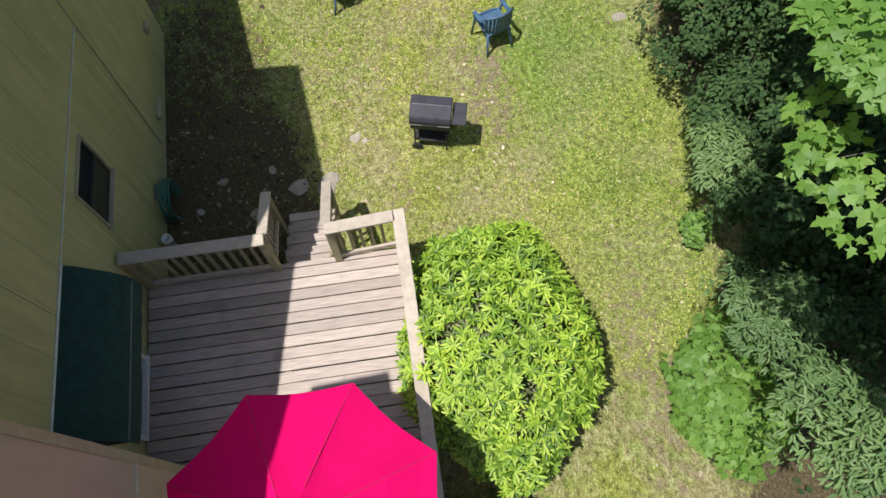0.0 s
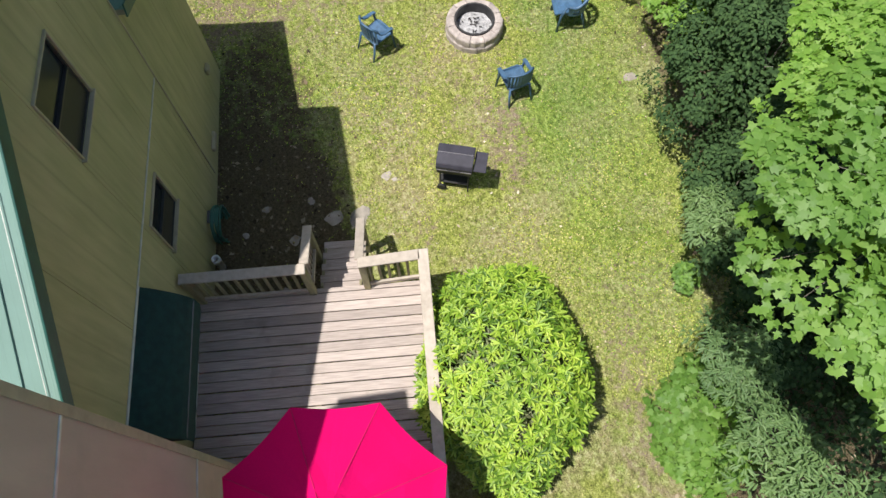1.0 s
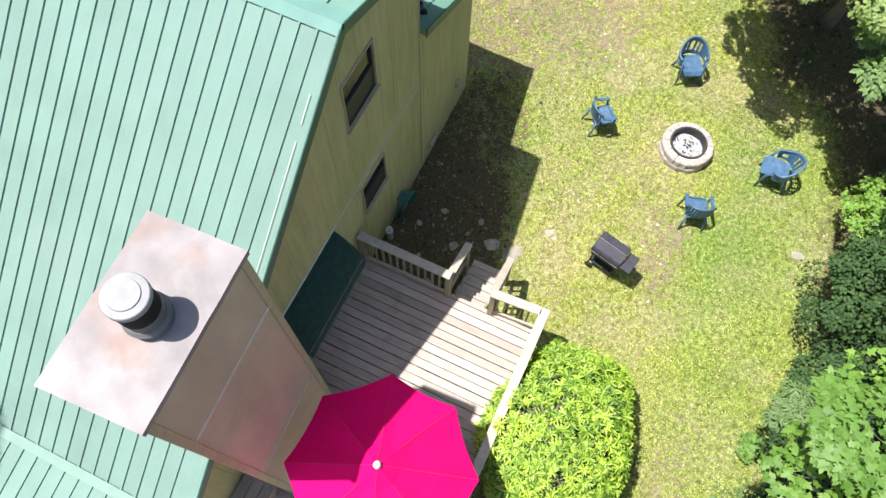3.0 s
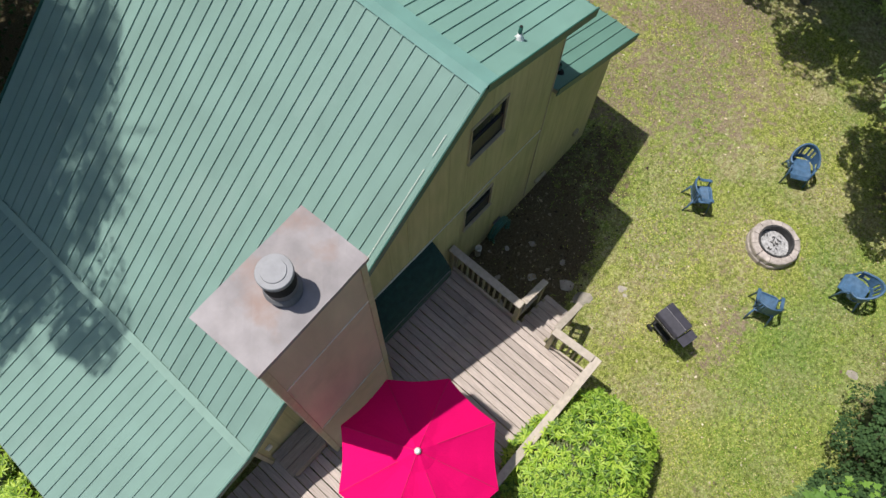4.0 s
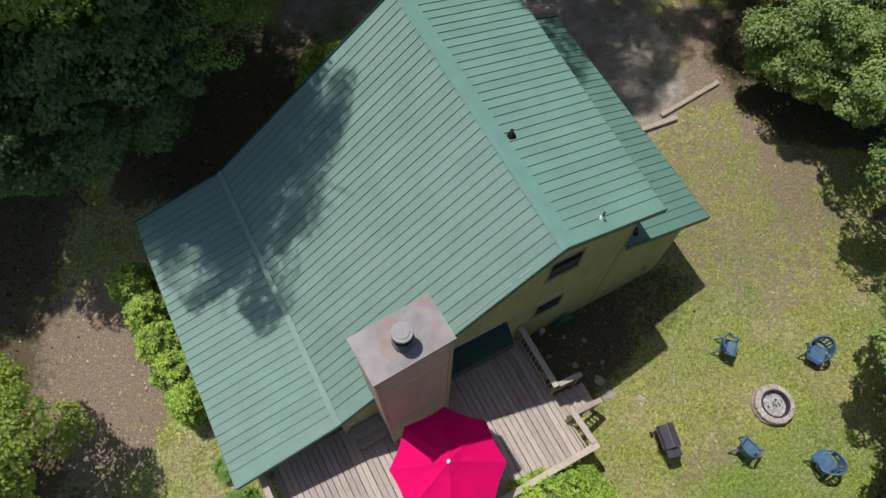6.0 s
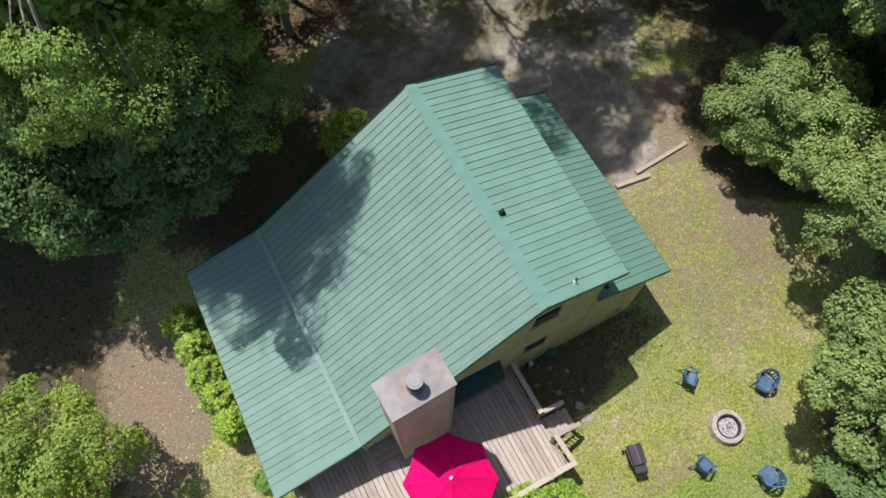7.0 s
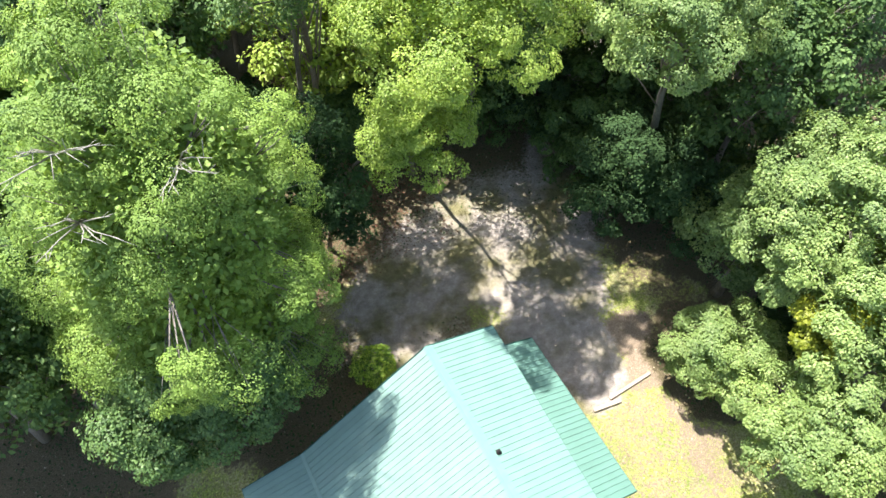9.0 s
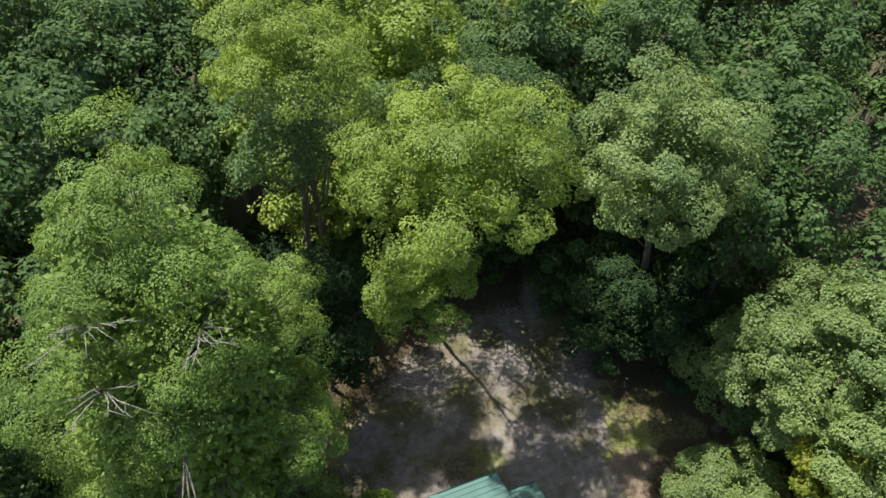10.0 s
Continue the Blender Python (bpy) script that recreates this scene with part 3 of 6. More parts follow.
def window(name, x0, x1, z0, z1, split_up, label):
    """A window in the gable wall: outer casing, sash frame, two panes and a meeting rail."""
    w = part(name, box(x0, x1, 0.07, 0.08, z0, z1), M["inside"], house, label)
    t = 0.022
    for nm, b in (("casing", (x0 - t, x1 + t, -0.03, 0.0, z1, z1 + t)), ("sill", (x0 - t - 0.02, x1 + t + 0.02, -0.05, 0.0, z0 - t, z0)),
                  ("casing", (x0 - t, x0, -0.028, 0.0, z0, z1)), ("casing", (x1, x1 + t, -0.028, 0.0, z0, z1))):
        part(nm, box(*b, bev=0.004), M["trim"], w)
    f = 0.022
    for b in ((x0, x1, 0.0, 0.05, z1 - f, z1), (x0, x1, 0.0, 0.05, z0, z0 + f), (x0, x0 + f, 0.001, 0.049, z0 + f, z1 - f), (x1 - f, x1, 0.001, 0.049, z0 + f, z1 - f)):
        part("sash_frame", box(*b, bev=0.003), M["winframe"], w)
    if split_up:
        mid = (z0 + z1) / 2
        part("meeting_rail", box(x0 + f, x1 - f, -0.004, 0.046, mid - 0.012, mid + 0.012, 0.002), M["winframe"], w)
        panes = ((x0 + f, x1 - f, z0 + f, mid - 0.018), (x0 + f, x1 - f, mid + 0.018, z1 - f))
    else:
        mid = (z0 + z1) / 2
        part("meeting_rail", box(x0 + f, x1 - f, -0.004, 0.046, mid - 0.012, mid + 0.012, 0.002), M["winframe"], w)
        panes = ((x0 + f, x1 - f, z0 + f, mid - 0.012), (x0 + f, x1 - f, mid + 0.012, z1 - f))
    for i, (a, b, c, d) in enumerate(panes):
        part("pane", box(a, b, 0.028, 0.034, c, d), M["glass"], w)
    part("insect_screen", box(x0 + f, x1 - f, 0.012, 0.016, z0 + f, (z0 + z1) / 2 - 0.02), M["screen"], w, "dark insect screen")


window("upper_window", *UPPER, True, "dark double hung window in tan casing")
window("lower_window", *LOWER, False, "dark sliding window in tan casing")
door = part("door", box(DOOR[0] + 0.06, DOOR[1] - 0.06, 0.03, 0.07, DOOR[2] + 0.03, DOOR[3] - 0.06, 0.004), M["inside"], house, "dark panelled door in a white frame")
for b in ((DOOR[0], DOOR[0] + 0.06, -0.02, 0.1, DOOR[2], DOOR[3]), (DOOR[1] - 0.06, DOOR[1], -0.02, 0.1, DOOR[2], DOOR[3]), (DOOR[0] + 0.06, DOOR[1] - 0.06, -0.02, 0.1, DOOR[3] - 0.06, DOOR[3])):
    part("door_frame", box(*b, bev=0.004), M["white"], door)
part("threshold", box(DOOR[0], DOOR[1], -0.05, 0.1, DOOR[2] - 0.02, DOOR[2] + 0.03, 0.004), M["white"], door)
for z in (0.95, 1.7):
    part("door_panel", box(DOOR[0] + 0.16, DOOR[1] - 0.16, 0.018, 0.03, z - 0.3, z + 0.3, 0.006), M["inside"], door)
part("door_handle", lathe([(0.0, 0.0), (0.03, 0.01), (0.03, 0.03), (0.0, 0.045)], 12, (DOOR[0] + 0.14, 0.0, 1.35)), M["steel"], door)

# small fixtures low on the gable wall
for x, z, w, h, lab in ((3.44, 0.78, 0.15, 0.13, "tan dryer vent hood on the wall"), (2.42, 0.33, 0.32, 0.1, "tan crawl space vent on the wall")):
    v = thing("wall_vent", lab, "vent", (x, -0.002, z))
    part("hood", box(-w / 2, w / 2, -0.05, 0.0, -h / 2, h / 2, 0.01), M["trim"], v)
    for k in range(3):
        part("louvre", box(-w / 2 + 0.012, w / 2 - 0.012, -0.058, -0.05, -h / 2 + h * (0.2 + 0.25 * k), -h / 2 + h * (0.3 + 0.25 * k)), M["trim"], v)
pipe = thing("drain_pipe", "short white plastic drain pipe by the wall", "pipe", (0.46, -0.11, -0.12))
part("pipe", lathe([(0.055, 0.0), (0.055, 0.32), (0.065, 0.32), (0.065, 0.42), (0.045, 0.42), (0.045, 0.3)], 16, cap=False), M["white"], pipe, smooth=True)

# ---- roofs ----
def rib_panel(top0, top1, bot1, bot0, sides=1):
    """One roof sheet between ridge and eave: a flat pan with a raised rib along its first edge. Corners as seen from above."""
    a, b, c, d = (Vector(p) for p in (top0, top1, bot1, bot0))
    nrm = (d - a).cross(b - a)
    nrm = nrm if nrm.z > 0 else -nrm
    nrm.normalize()
    w = (b - a).length
    prof = [(0.0, 0.0), (0.0, 0.022), (0.022 / w, 0.022), (0.034 / w, 0.0), (0.40, 0.0), (0.43, 0.001), (0.46, 0.0), (0.70, 0.0), (0.73, 0.001), (0.76, 0.0), (1.0, 0.0), (1.0, -0.012), (0.0, -0.012)]
    own = bmesh.new()
    rows = [[own.verts.new(a.lerp(b, k) + nrm * h) for k, h in prof], [own.verts.new(d.lerp(c, k) + nrm * h) for k, h in prof]]
    n = len(prof)
    for i in range(n):
        j = (i + 1) % n
        own.faces.new((rows[0][i], rows[0][j], rows[1][j], rows[1][i]))
    own.faces.new(rows[0][::-1])
    own.faces.new(rows[1])
    bmesh.ops.recalc_face_normals(own, faces=own.faces)
    return own


RIB = 0.2045


def roof_side(name, first, top, bot, material, parent):
    """A slope of sheets with ribs RIB apart, the first one at y = first. top and bot give the two ends of its upper and lower edge."""
    ys = [first + RIB * i for i in range(40) if first + RIB * i < Y_FAR - 0.05] + [Y_FAR]
    edge = [(top[0], bot[0])]
    for y in ys:
        k, m = (y - top[0].y) / (top[1].y - top[0].y), (y - bot[0].y) / (bot[1].y - bot[0].y)
        edge.append((top[0].lerp(top[1], k), bot[0].lerp(bot[1], m)))
    for (a, d), (b, c) in zip(edge, edge[1:]):
        part(name, rib_panel(a, b, c, d), material, parent)


V = Vector
ridge0, ridge1 = V((0, rake_y(0), RIDGE_Z)), V((0, Y_FAR, RIDGE_Z))
bend0, bend1 = V((BEND_X, rake_y(BEND_X), BEND_Z)), V((BEND_X, Y_FAR, BEND_Z))
low0, low1 = V((LOW_X, rake_y(LOW_X), LOW_Z)), V((LOW_FAR, Y_FAR, LOW_Z))
eave0, eave1 = V((EAVE_X, rake_y(0), EAVE_Z)), V((EAVE_FAR, Y_FAR, EAVE_Z))
lt0, lt1 = V((1.98, -0.10, LEAN_TOP)), V((1.98, Y_FAR, LEAN_TOP))
le0, le1 = V((LEAN_EAVE_X, -0.10, LEAN_EAVE_Z)), V((LEAN_EAVE_X, Y_FAR, LEAN_EAVE_Z))
DROP = V((0, 0, -0.02))


def deck_under(name, pts, thick, material, label=""):
    """Boarding under the sheets; shows at eaves and rakes."""
    c = [p + DROP for p in pts]
    n = (c[1] - c[0]).cross(c[2] - c[0])
    part(name, slab(c if n.z > 0 else c[::-1], thick), material, house, label)


deck_under("roof_boarding", [ridge0, bend0, bend1, ridge1], 0.07, M["soffit"])
deck_under("roof_boarding", [bend0, low0, low1, bend1], 0.07, M["soffit"])
deck_under("roof_boarding", [ridge0, ridge1, eave1, eave0], 0.07, M["soffit"])
deck_under("roof_boarding", [lt0, lt1, le1, le0], 0.06, M["soffit"])
west = part("west_roof", slab([p + DROP * 0.7 for p in (ridge0, ridge1, bend1, bend0)], 0.004), M["roof"], house, "long pale green ribbed metal roof slope")
porch = part("porch_roof", slab([p + DROP * 0.7 for p in (bend0, bend1, low1, low0)], 0.004), M["roof"], house, "low pale green ribbed metal porch roof")
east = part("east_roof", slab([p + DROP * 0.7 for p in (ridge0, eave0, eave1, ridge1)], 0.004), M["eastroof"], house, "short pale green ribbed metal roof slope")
lean = part("lean_to_roof", slab([p + DROP * 0.7 for p in (lt0, le0, le1, lt1)], 0.004), M["lean"], house, "green ribbed metal lean-to roof")


def rakes(parent, pts, material, drop=0.15):
    for a, b in zip(pts, pts[1:]):
        o = V((0, -0.012 if a.y < 3 else 0.012, -drop / 2 + 0.035))
        part("rake_trim", beam(a + o, b + o, 0.02, drop, 0.004), material, parent, "dark green rake trim")


rakes(west, [ridge0, bend0], M["fascia"])
rakes(west, [ridge1, bend1], M["fascia"])
rakes(porch, [bend0, low0], M["fascia"])
rakes(porch, [bend1, low1], M["fascia"])
rakes(east, [ridge0, eave0], M["fascia"])
rakes(east, [ridge1, eave1], M["fascia"])
rakes(lean, [lt0, le0], M["fascia"])
rakes(lean, [lt1, le1], M["fascia"])
for parent, a, b, dx in ((porch, low0, low1, -0.012), (east, eave0, eave1, 0.012), (lean, le0, le1, 0.012)):
    o = V((dx, 0, -0.075))
    part("eave_trim", beam(a + o, b + o, 0.02, 0.11, 0.004), M["fascia"], parent, "dark green eave trim")
# ridge cap, bend flashing and the bright rake edge
sl_w, sl_e = (RIDGE_Z - BEND_Z) / -BEND_X, (RIDGE_Z - EAVE_Z) / EAVE_X
for sgn, sl, wd in ((-1, sl_w, 0.1), (1, sl_e, 0.22)):
    c = [V((0, rake_y(0) - 0.01, RIDGE_Z + 0.035)), V((0, Y_FAR + 0.01, RIDGE_Z + 0.035)), V((sgn * wd, Y_FAR + 0.01, RIDGE_Z + 0.03 - wd * sl)), V((sgn * wd, rake_y(0) - 0.01, RIDGE_Z + 0.03 - wd * sl))]
    part("ridge_cap", slab(c if sgn < 0 else c[::-1], 0.008), M["cap"], house, "blue green ridge cap flashing")
c = [V((BEND_X + 0.06, rake_y(BEND_X), BEND_Z + 0.06 * sl_w + 0.03)), V((BEND_X + 0.06, Y_FAR, BEND_Z + 0.06 * sl_w + 0.03)), V((BEND_X - 0.06, Y_FAR, BEND_Z + 0.024)), V((BEND_X - 0.06, rake_y(BEND_X), BEND_Z + 0.024))]
part("bend_flashing", slab(c[::-1] if (c[1] - c[0]).cross(c[2] - c[0]).z < 0 else c, 0.006), M["flashgreen"], porch, "pale green flashing strip at the bend")
own = bmesh.new()
for x0, x1 in ((-2.45, -1.0), (-0.85, -0.6)):
    for a, b in ((x0, x1),):
        beam((a, rake_y(a) + 0.1, RIDGE_Z + a * sl_w + 0.03), (b, rake_y(b) + 0.1, RIDGE_Z + b * sl_w + 0.03), 0.008, 0.004, 0.001, own)
part("sealant_line", own, M["flash"], west, "smeared white sealant line")


def roof_pipe(label, at, r, h, material, boot, lean_by=(0, 0)):
    t = thing("roof_vent_pipe", label, "vent pipe", at)
    part("boot", lathe([(r * 2.6, -0.04), (r * 2.4, 0.012), (r * 1.3, 0.05), (r * 1.15, 0.1)], 14), boot, t, smooth=True)
    part("pipe", tube([(0, 0, 0), (lean_by[0], lean_by[1], h)], r, 12), material, t, smooth=True)
    part("mouth", lathe([(r * 0.8, 0), (r * 0.8, 0.006)], 12, (lean_by[0], lean_by[1], h)), M["soot"], t)


roof_pipe("black plastic vent pipe on the metal roof", (0.33, 2.3, 5.92), 0.04, 0.2, M["rubber"], M["soot"])
roof_pipe("slim dark vent pipe with a white boot", (0.98, 0.13, 5.72), 0.025, 0.22, M["fascia"], M["white"])
roof_pipe("slim dark vent pipe on the lean-to roof", (2.35, 0.16, 3.64), 0.04, 0.2, M["fascia"], M["soot"])

# ---- chimney ----
CHX, CHY = -3.3165, -0.395
CX0, CX1, CY0, CY1, CZ = -0.72, 0.72, -0.415, 0.42, 6.534
chim = thing("chimney_chase", "tall tan panelled chimney chase with a rusty metal top", "chimney", (CHX, CHY, 0), 2.7)
part("core", box(CX0 + 0.03, CX1 - 0.03, CY0 + 0.03, CY1, 0.62, CZ - 0.02), M["chase"], chim)
levels = [0.62, 2.77, 5.40, CZ - 0.11]
for a, b in zip(levels, levels[1:]):
    part("front_panel", box(CX0 + 0.075, CX1 - 0.075, CY0 + 0.012, CY0 + 0.03, a + 0.012, b - 0.012, 0.002), M["chase"], chim)
    part("side_panel", box(CX0 + 0.012, CX0 + 0.03, CY0 + 0.075, CY1 - 0.02, a + 0.012, b - 0.012, 0.002), M["chase"], chim)
    part("side_panel", box(CX1 - 0.03, CX1 - 0.012, CY0 + 0.075, CY1 - 0.02, a + 0.012, b - 0.012, 0.002), M["chase"], chim)
for z in levels[1:3]:
    part("batten", box(CX0 + 0.08, CX1 - 0.08, CY0 + 0.002, CY0 + 0.02, z - 0.014, z + 0.014, 0.003), M["flash"], chim, "pale metal joint strip")
    part("batten", box(CX1 - 0.02, CX1 - 0.002, CY0 + 0.08, CY1 - 0.02, z - 0.014, z + 0.014, 0.003), M["flash"], chim)
for x, s in ((CX0, 1), (CX1, -1)):
    part("corner_board", box(min(x, x + s * 0.08), max(x, x + s * 0.08), CY0 - 0.004, CY0 + 0.018, 0.62, CZ - 0.02, 0.003), M["trim"], chim)
    part("corner_board", box(min(x - s * 0.004, x + s * 0.018), max(x - s * 0.004, x + s * 0.018), CY0 + 0.019, CY0 + 0.09, 0.62, CZ - 0.02, 0.003), M["trim"], chim)
part("fascia_board", box(CX0 + 0.082, CX1 - 0.082, CY0 - 0.002, CY0 + 0.018, CZ - 0.11, CZ - 0.02, 0.003), M["trim"], chim)
own = bmesh.new()
nx, ny = 14, 9
grid = [[own.verts.new((lerp(CX0 - 0.025, CX1 + 0.025, i / nx), lerp(CY0 - 0.025, CY1 + 0.02, j / ny),
                        CZ + 0.012 * noise.noise(V((i * 0.45, j * 0.5, 3))) + 0.02 * (1 - max(abs(2 * i / nx - 1), abs(2 * j / ny - 1))))) for j in range(ny + 1)] for i in range(nx + 1)]
for i in range(nx):
    for j in range(ny):
        own.faces.new((grid[i][j], grid[i + 1][j], grid[i + 1][j + 1], grid[i][j + 1]))
rim = [grid[i][0] for i in range(nx + 1)] + [grid[nx][j] for j in range(1, ny + 1)] + [grid[i][ny] for i in range(nx - 1, -1, -1)] + [grid[0][j] for j in range(ny - 1, 0, -1)]
lower = [own.verts.new(v.co + V((0, 0, -0.07))) for v in rim]
for i in range(len(rim)):
    j = (i + 1) % len(rim)
    own.faces.new((rim[i], lower[i], lower[j], rim[j]))
part("metal_top", own, M["rust"], chim, "rust streaked sheet metal top", smooth=False)
FX, FY = 0.0, -0.055
flue = part("flue", lathe([(0.175, -0.015), (0.165, 0.05), (0.155, 0.06), (0.155, 0.22)], 32, (FX, FY, CZ + 0.02)), M["steel"], chim, "round steel flue", smooth=False)
part("storm_collar", lathe([(0.185, 0.0), (0.16, 0.04)], 32, (FX, FY, CZ + 0.10)), M["steel"], flue)
part("screen_band", lathe([(0.160, 0.23), (0.160, 0.43)], 32, (FX, FY, CZ + 0.02)), M["soot"], flue, "sooty spark screen")
part("rain_cap", lathe([(0.166, 0.425), (0.172, 0.43), (0.172, 0.475), (0.166, 0.485), (0.118, 0.492), (0.114, 0.505), (0.02, 0.51)], 32, (FX, FY, CZ + 0.02)), M["caplid"], flue, "pale round rain cap")
# ---- deck ----
DZ, DX0, DX1, DY = 0.62, -6.9, -0.24, -3.12
RZ = 1.529
deck = thing("deck", "weathered grey wooden deck with gapped boards", "deck")
for y in (-0.15, -1.6, -2.95):
    part("beam", box(DX0 + 0.05, DX1 - 0.05, y - 0.04, y + 0.04, DZ - 0.24, DZ - 0.04), M["post"], deck)
part("rim_board", box(DX0, DX1, DY + 0.01, DY + 0.05, DZ - 0.24, DZ - 0.035, 0.004), M["rail"], deck)
part("rim_board", box(DX1 - 0.05, DX1 - 0.01, DY + 0.06, -0.02, DZ - 0.24, DZ - 0.035, 0.004), M["rail"], deck)
part("rim_board", box(DX0 + 0.01, DX0 + 0.05, DY + 0.06, -0.02, DZ - 0.24, DZ - 0.035, 0.004), M["rail"], deck)
for x in (-6.9, -5.2, -3.4, -1.8, -0.4):
    for y in (-2.95, -1.6):
        z = float(gz(x, y)) - 0.05
        part("footing_post", box(x - 0.05, x + 0.05, y - 0.05, y + 0.05, z, DZ - 0.2, 0.004), M["post"], deck)


def railing(label, a, b, posts, top_z=RZ, base_z=DZ, gap=0.125, first=True, last=True, low=0.09, cap=0.14):
    """A run of rail from a to b: flat cap, lower rail, square balusters, posts at the given shares of its length."""
    r = thing("deck_railing", label, "railing", group="deck railings")
    a, b = V((*a, 0)), V((*b, 0))
    n = (b - a).length
    d = (b - a) / n
    part("cap_rail", beam(a + V((0, 0, top_z - 0.018)), b + V((0, 0, top_z - 0.018)), cap, 0.036, 0.006), M["rail"], r)
    part("upper_rail", beam(a + V((0, 0, top_z - 0.085)), b + V((0, 0, top_z - 0.085)), 0.036, 0.085, 0.004), M["rail"], r)
    part("lower_rail", beam(a + V((0, 0, base_z + low)), b + V((0, 0, base_z + low)), 0.036, 0.085, 0.004), M["rail"], r)
    side = V((-d.y, d.x, 0))
    for k in posts:
        p = a.lerp(b, k)
        part("post", box(p.x - 0.045, p.x + 0.045, p.y - 0.045, p.y + 0.045, base_z - 0.2, top_z - 0.037, 0.006), M["post"], r)
    # Balusters take the darker post wood to stand in for shade between the rails.
    me = bm_mesh("baluster", box(-0.018, 0.018, -0.018, 0.018, base_z + low - 0.03, top_z - 0.05, 0.003), M["post"])
    for i in range(1, int(n / gap)):
        p = a + d * (i * gap) + side * 0.037
        if min(abs(k * n - i * gap) for k in posts) < 0.07:
            continue
        ob = part("baluster", me, None, r)
        ob.matrix_basis = pose(p.x, p.y, 0, 0, 0, math.degrees(math.atan2(d.y, d.x)))
    return r


railing("shaded wooden deck railing between wall and stairs", (-0.292, -0.03), (-0.288, -1.61), (0.03, 0.975))
railing("short sunlit wooden deck railing beside the stairs", (-0.265, -2.27), (-0.215, -3.06), (0.06,))
railing("long wooden deck railing along the outer edge", (-0.145, -3.105), (-6.85, -3.105), (0.012, 0.25, 0.5, 0.75, 0.99))
railing("wooden deck railing at the end under the porch roof", (-6.83, -3.02), (-6.83, -0.2), (0.5, 0.98))
for x, y in ((-6.8, -0.12), (-6.8, 2.6), (-6.75, 5.8)):
    p = thing("porch_post", "square wooden post that holds the porch roof", "post", (x, y, 0), group="porch posts")
    part("shaft", box(-0.05, 0.05, -0.05, 0.05, float(gz(x, y)) - 0.05, LOW_Z + 0.06 - 0.16, 0.006), M["post"], p)
pb = thing("porch_beam", "wooden beam under the edge of the porch roof", "beam")
part("beam", box(-6.87, -6.73, -0.25, 6.2, LOW_Z - 0.1, LOW_Z + 0.0, 0.006), M["post"], pb)

# stairs
stairs = thing("stairs", "weathered wooden deck stairs with four treads", "stairs")
for k in range(4):
    z, x = DZ - 0.155 * (k + 1) + 0.02, DX1 + 0.235 * k
    for j in range(2):
        part("tread", box(x + 0.012 + 0.118 * j, x + 0.122 + 0.118 * j, -2.235, -1.645, z - 0.035, z, 0.004), M["deck"], stairs)
    part("riser", box(x - 0.012, x + 0.008, -2.225, -1.655, z - 0.17 if k < 3 else z - 0.2, z - 0.036), M["rail"], stairs)
for y in (-1.67, -2.21):
    own = beam((DX1, y, DZ - 0.18), (DX1 + 0.92, y, DZ - 0.78), 0.035, 0.22, 0.004)
    part("stringer", own, M["post"], stairs)


def stair_rail(label, y, x_end, z_end, x0=DX1 + 0.03):
    r = thing("stair_railing", label, "railing", group="stair railings")
    a, b = V((x0, y, RZ - 0.03)), V((x_end, y, z_end))
    part("cap_rail", beam(a, b, 0.12, 0.036, 0.006), M["rail"], r)
    z = float(gz(x_end - 0.06, y))
    part("end_post", box(x_end - 0.11, x_end - 0.02, y - 0.045, y + 0.045, z - 0.1, z_end - 0.02, 0.006), M["post"], r)
    lo = V((0, 0, -0.72))
    part("lower_rail", beam(a + lo, b + lo * 0.86, 0.036, 0.07, 0.004), M["rail"], r)
    for i in range(1, 7):
        k = i / 7
        t, s = a.lerp(b, k), (a + lo).lerp(b + lo * 0.86, k)
        part("baluster", box(t.x - 0.016, t.x + 0.016, y + 0.02, y + 0.052, s.z - 0.02, t.z - 0.02, 0.003), M["rail"], r)


stair_rail("sloping wooden stair railing in shade", -1.59, 0.46, 1.17)
stair_rail("sloping wooden stair railing in sun", -2.29, 0.60, 0.98)

# bench box between chimney and corner
bench = thing("storage_bench", "grey wooden storage bench against the wall", "bench")
for k in range(3):
    part("lid_board", box(-4.76, -4.03, -0.675 + 0.165 * k, -0.515 + 0.165 * k, 1.06, 1.095, 0.005), M["bench"], bench)
part("front", box(-4.72, -4.07, -0.65, -0.62, 0.64, 1.058, 0.004), M["bench"], bench)
for x in (-4.72, -4.1):
    part("side", box(x, x + 0.03, -0.618, -0.2, 0.64, 1.058, 0.004), M["bench"], bench)
part("back", box(-4.68, -4.11, -0.225, -0.2, 0.64, 1.058), M["bench"], bench)

# shallow boxed wall behind the bench
nook = thing("boxed_wall", "olive siding panel boxed out behind the bench", "wall panel")
part("panel", slab([(-4.86, -0.17, 0.62), (-4.03, -0.17, 0.62), (-4.03, -0.17, under_roof(-4.03) - 0.03), (-4.86, -0.17, under_roof(-4.86) - 0.03)], 0.16), M["siding"], nook)
part("corner_board", beam((-4.85, -0.18, 0.63), (-4.85, -0.18, under_roof(-4.85) - 0.05), 0.07, 0.02, 0.003, up=(0, 1, 0)), M["trim"], nook, "pale corner board")
part("outlet_cover", box(-4.72, -4.62, -0.215, -0.172, 1.55, 1.70, 0.008), M["flash"], nook, "small grey outlet cover")

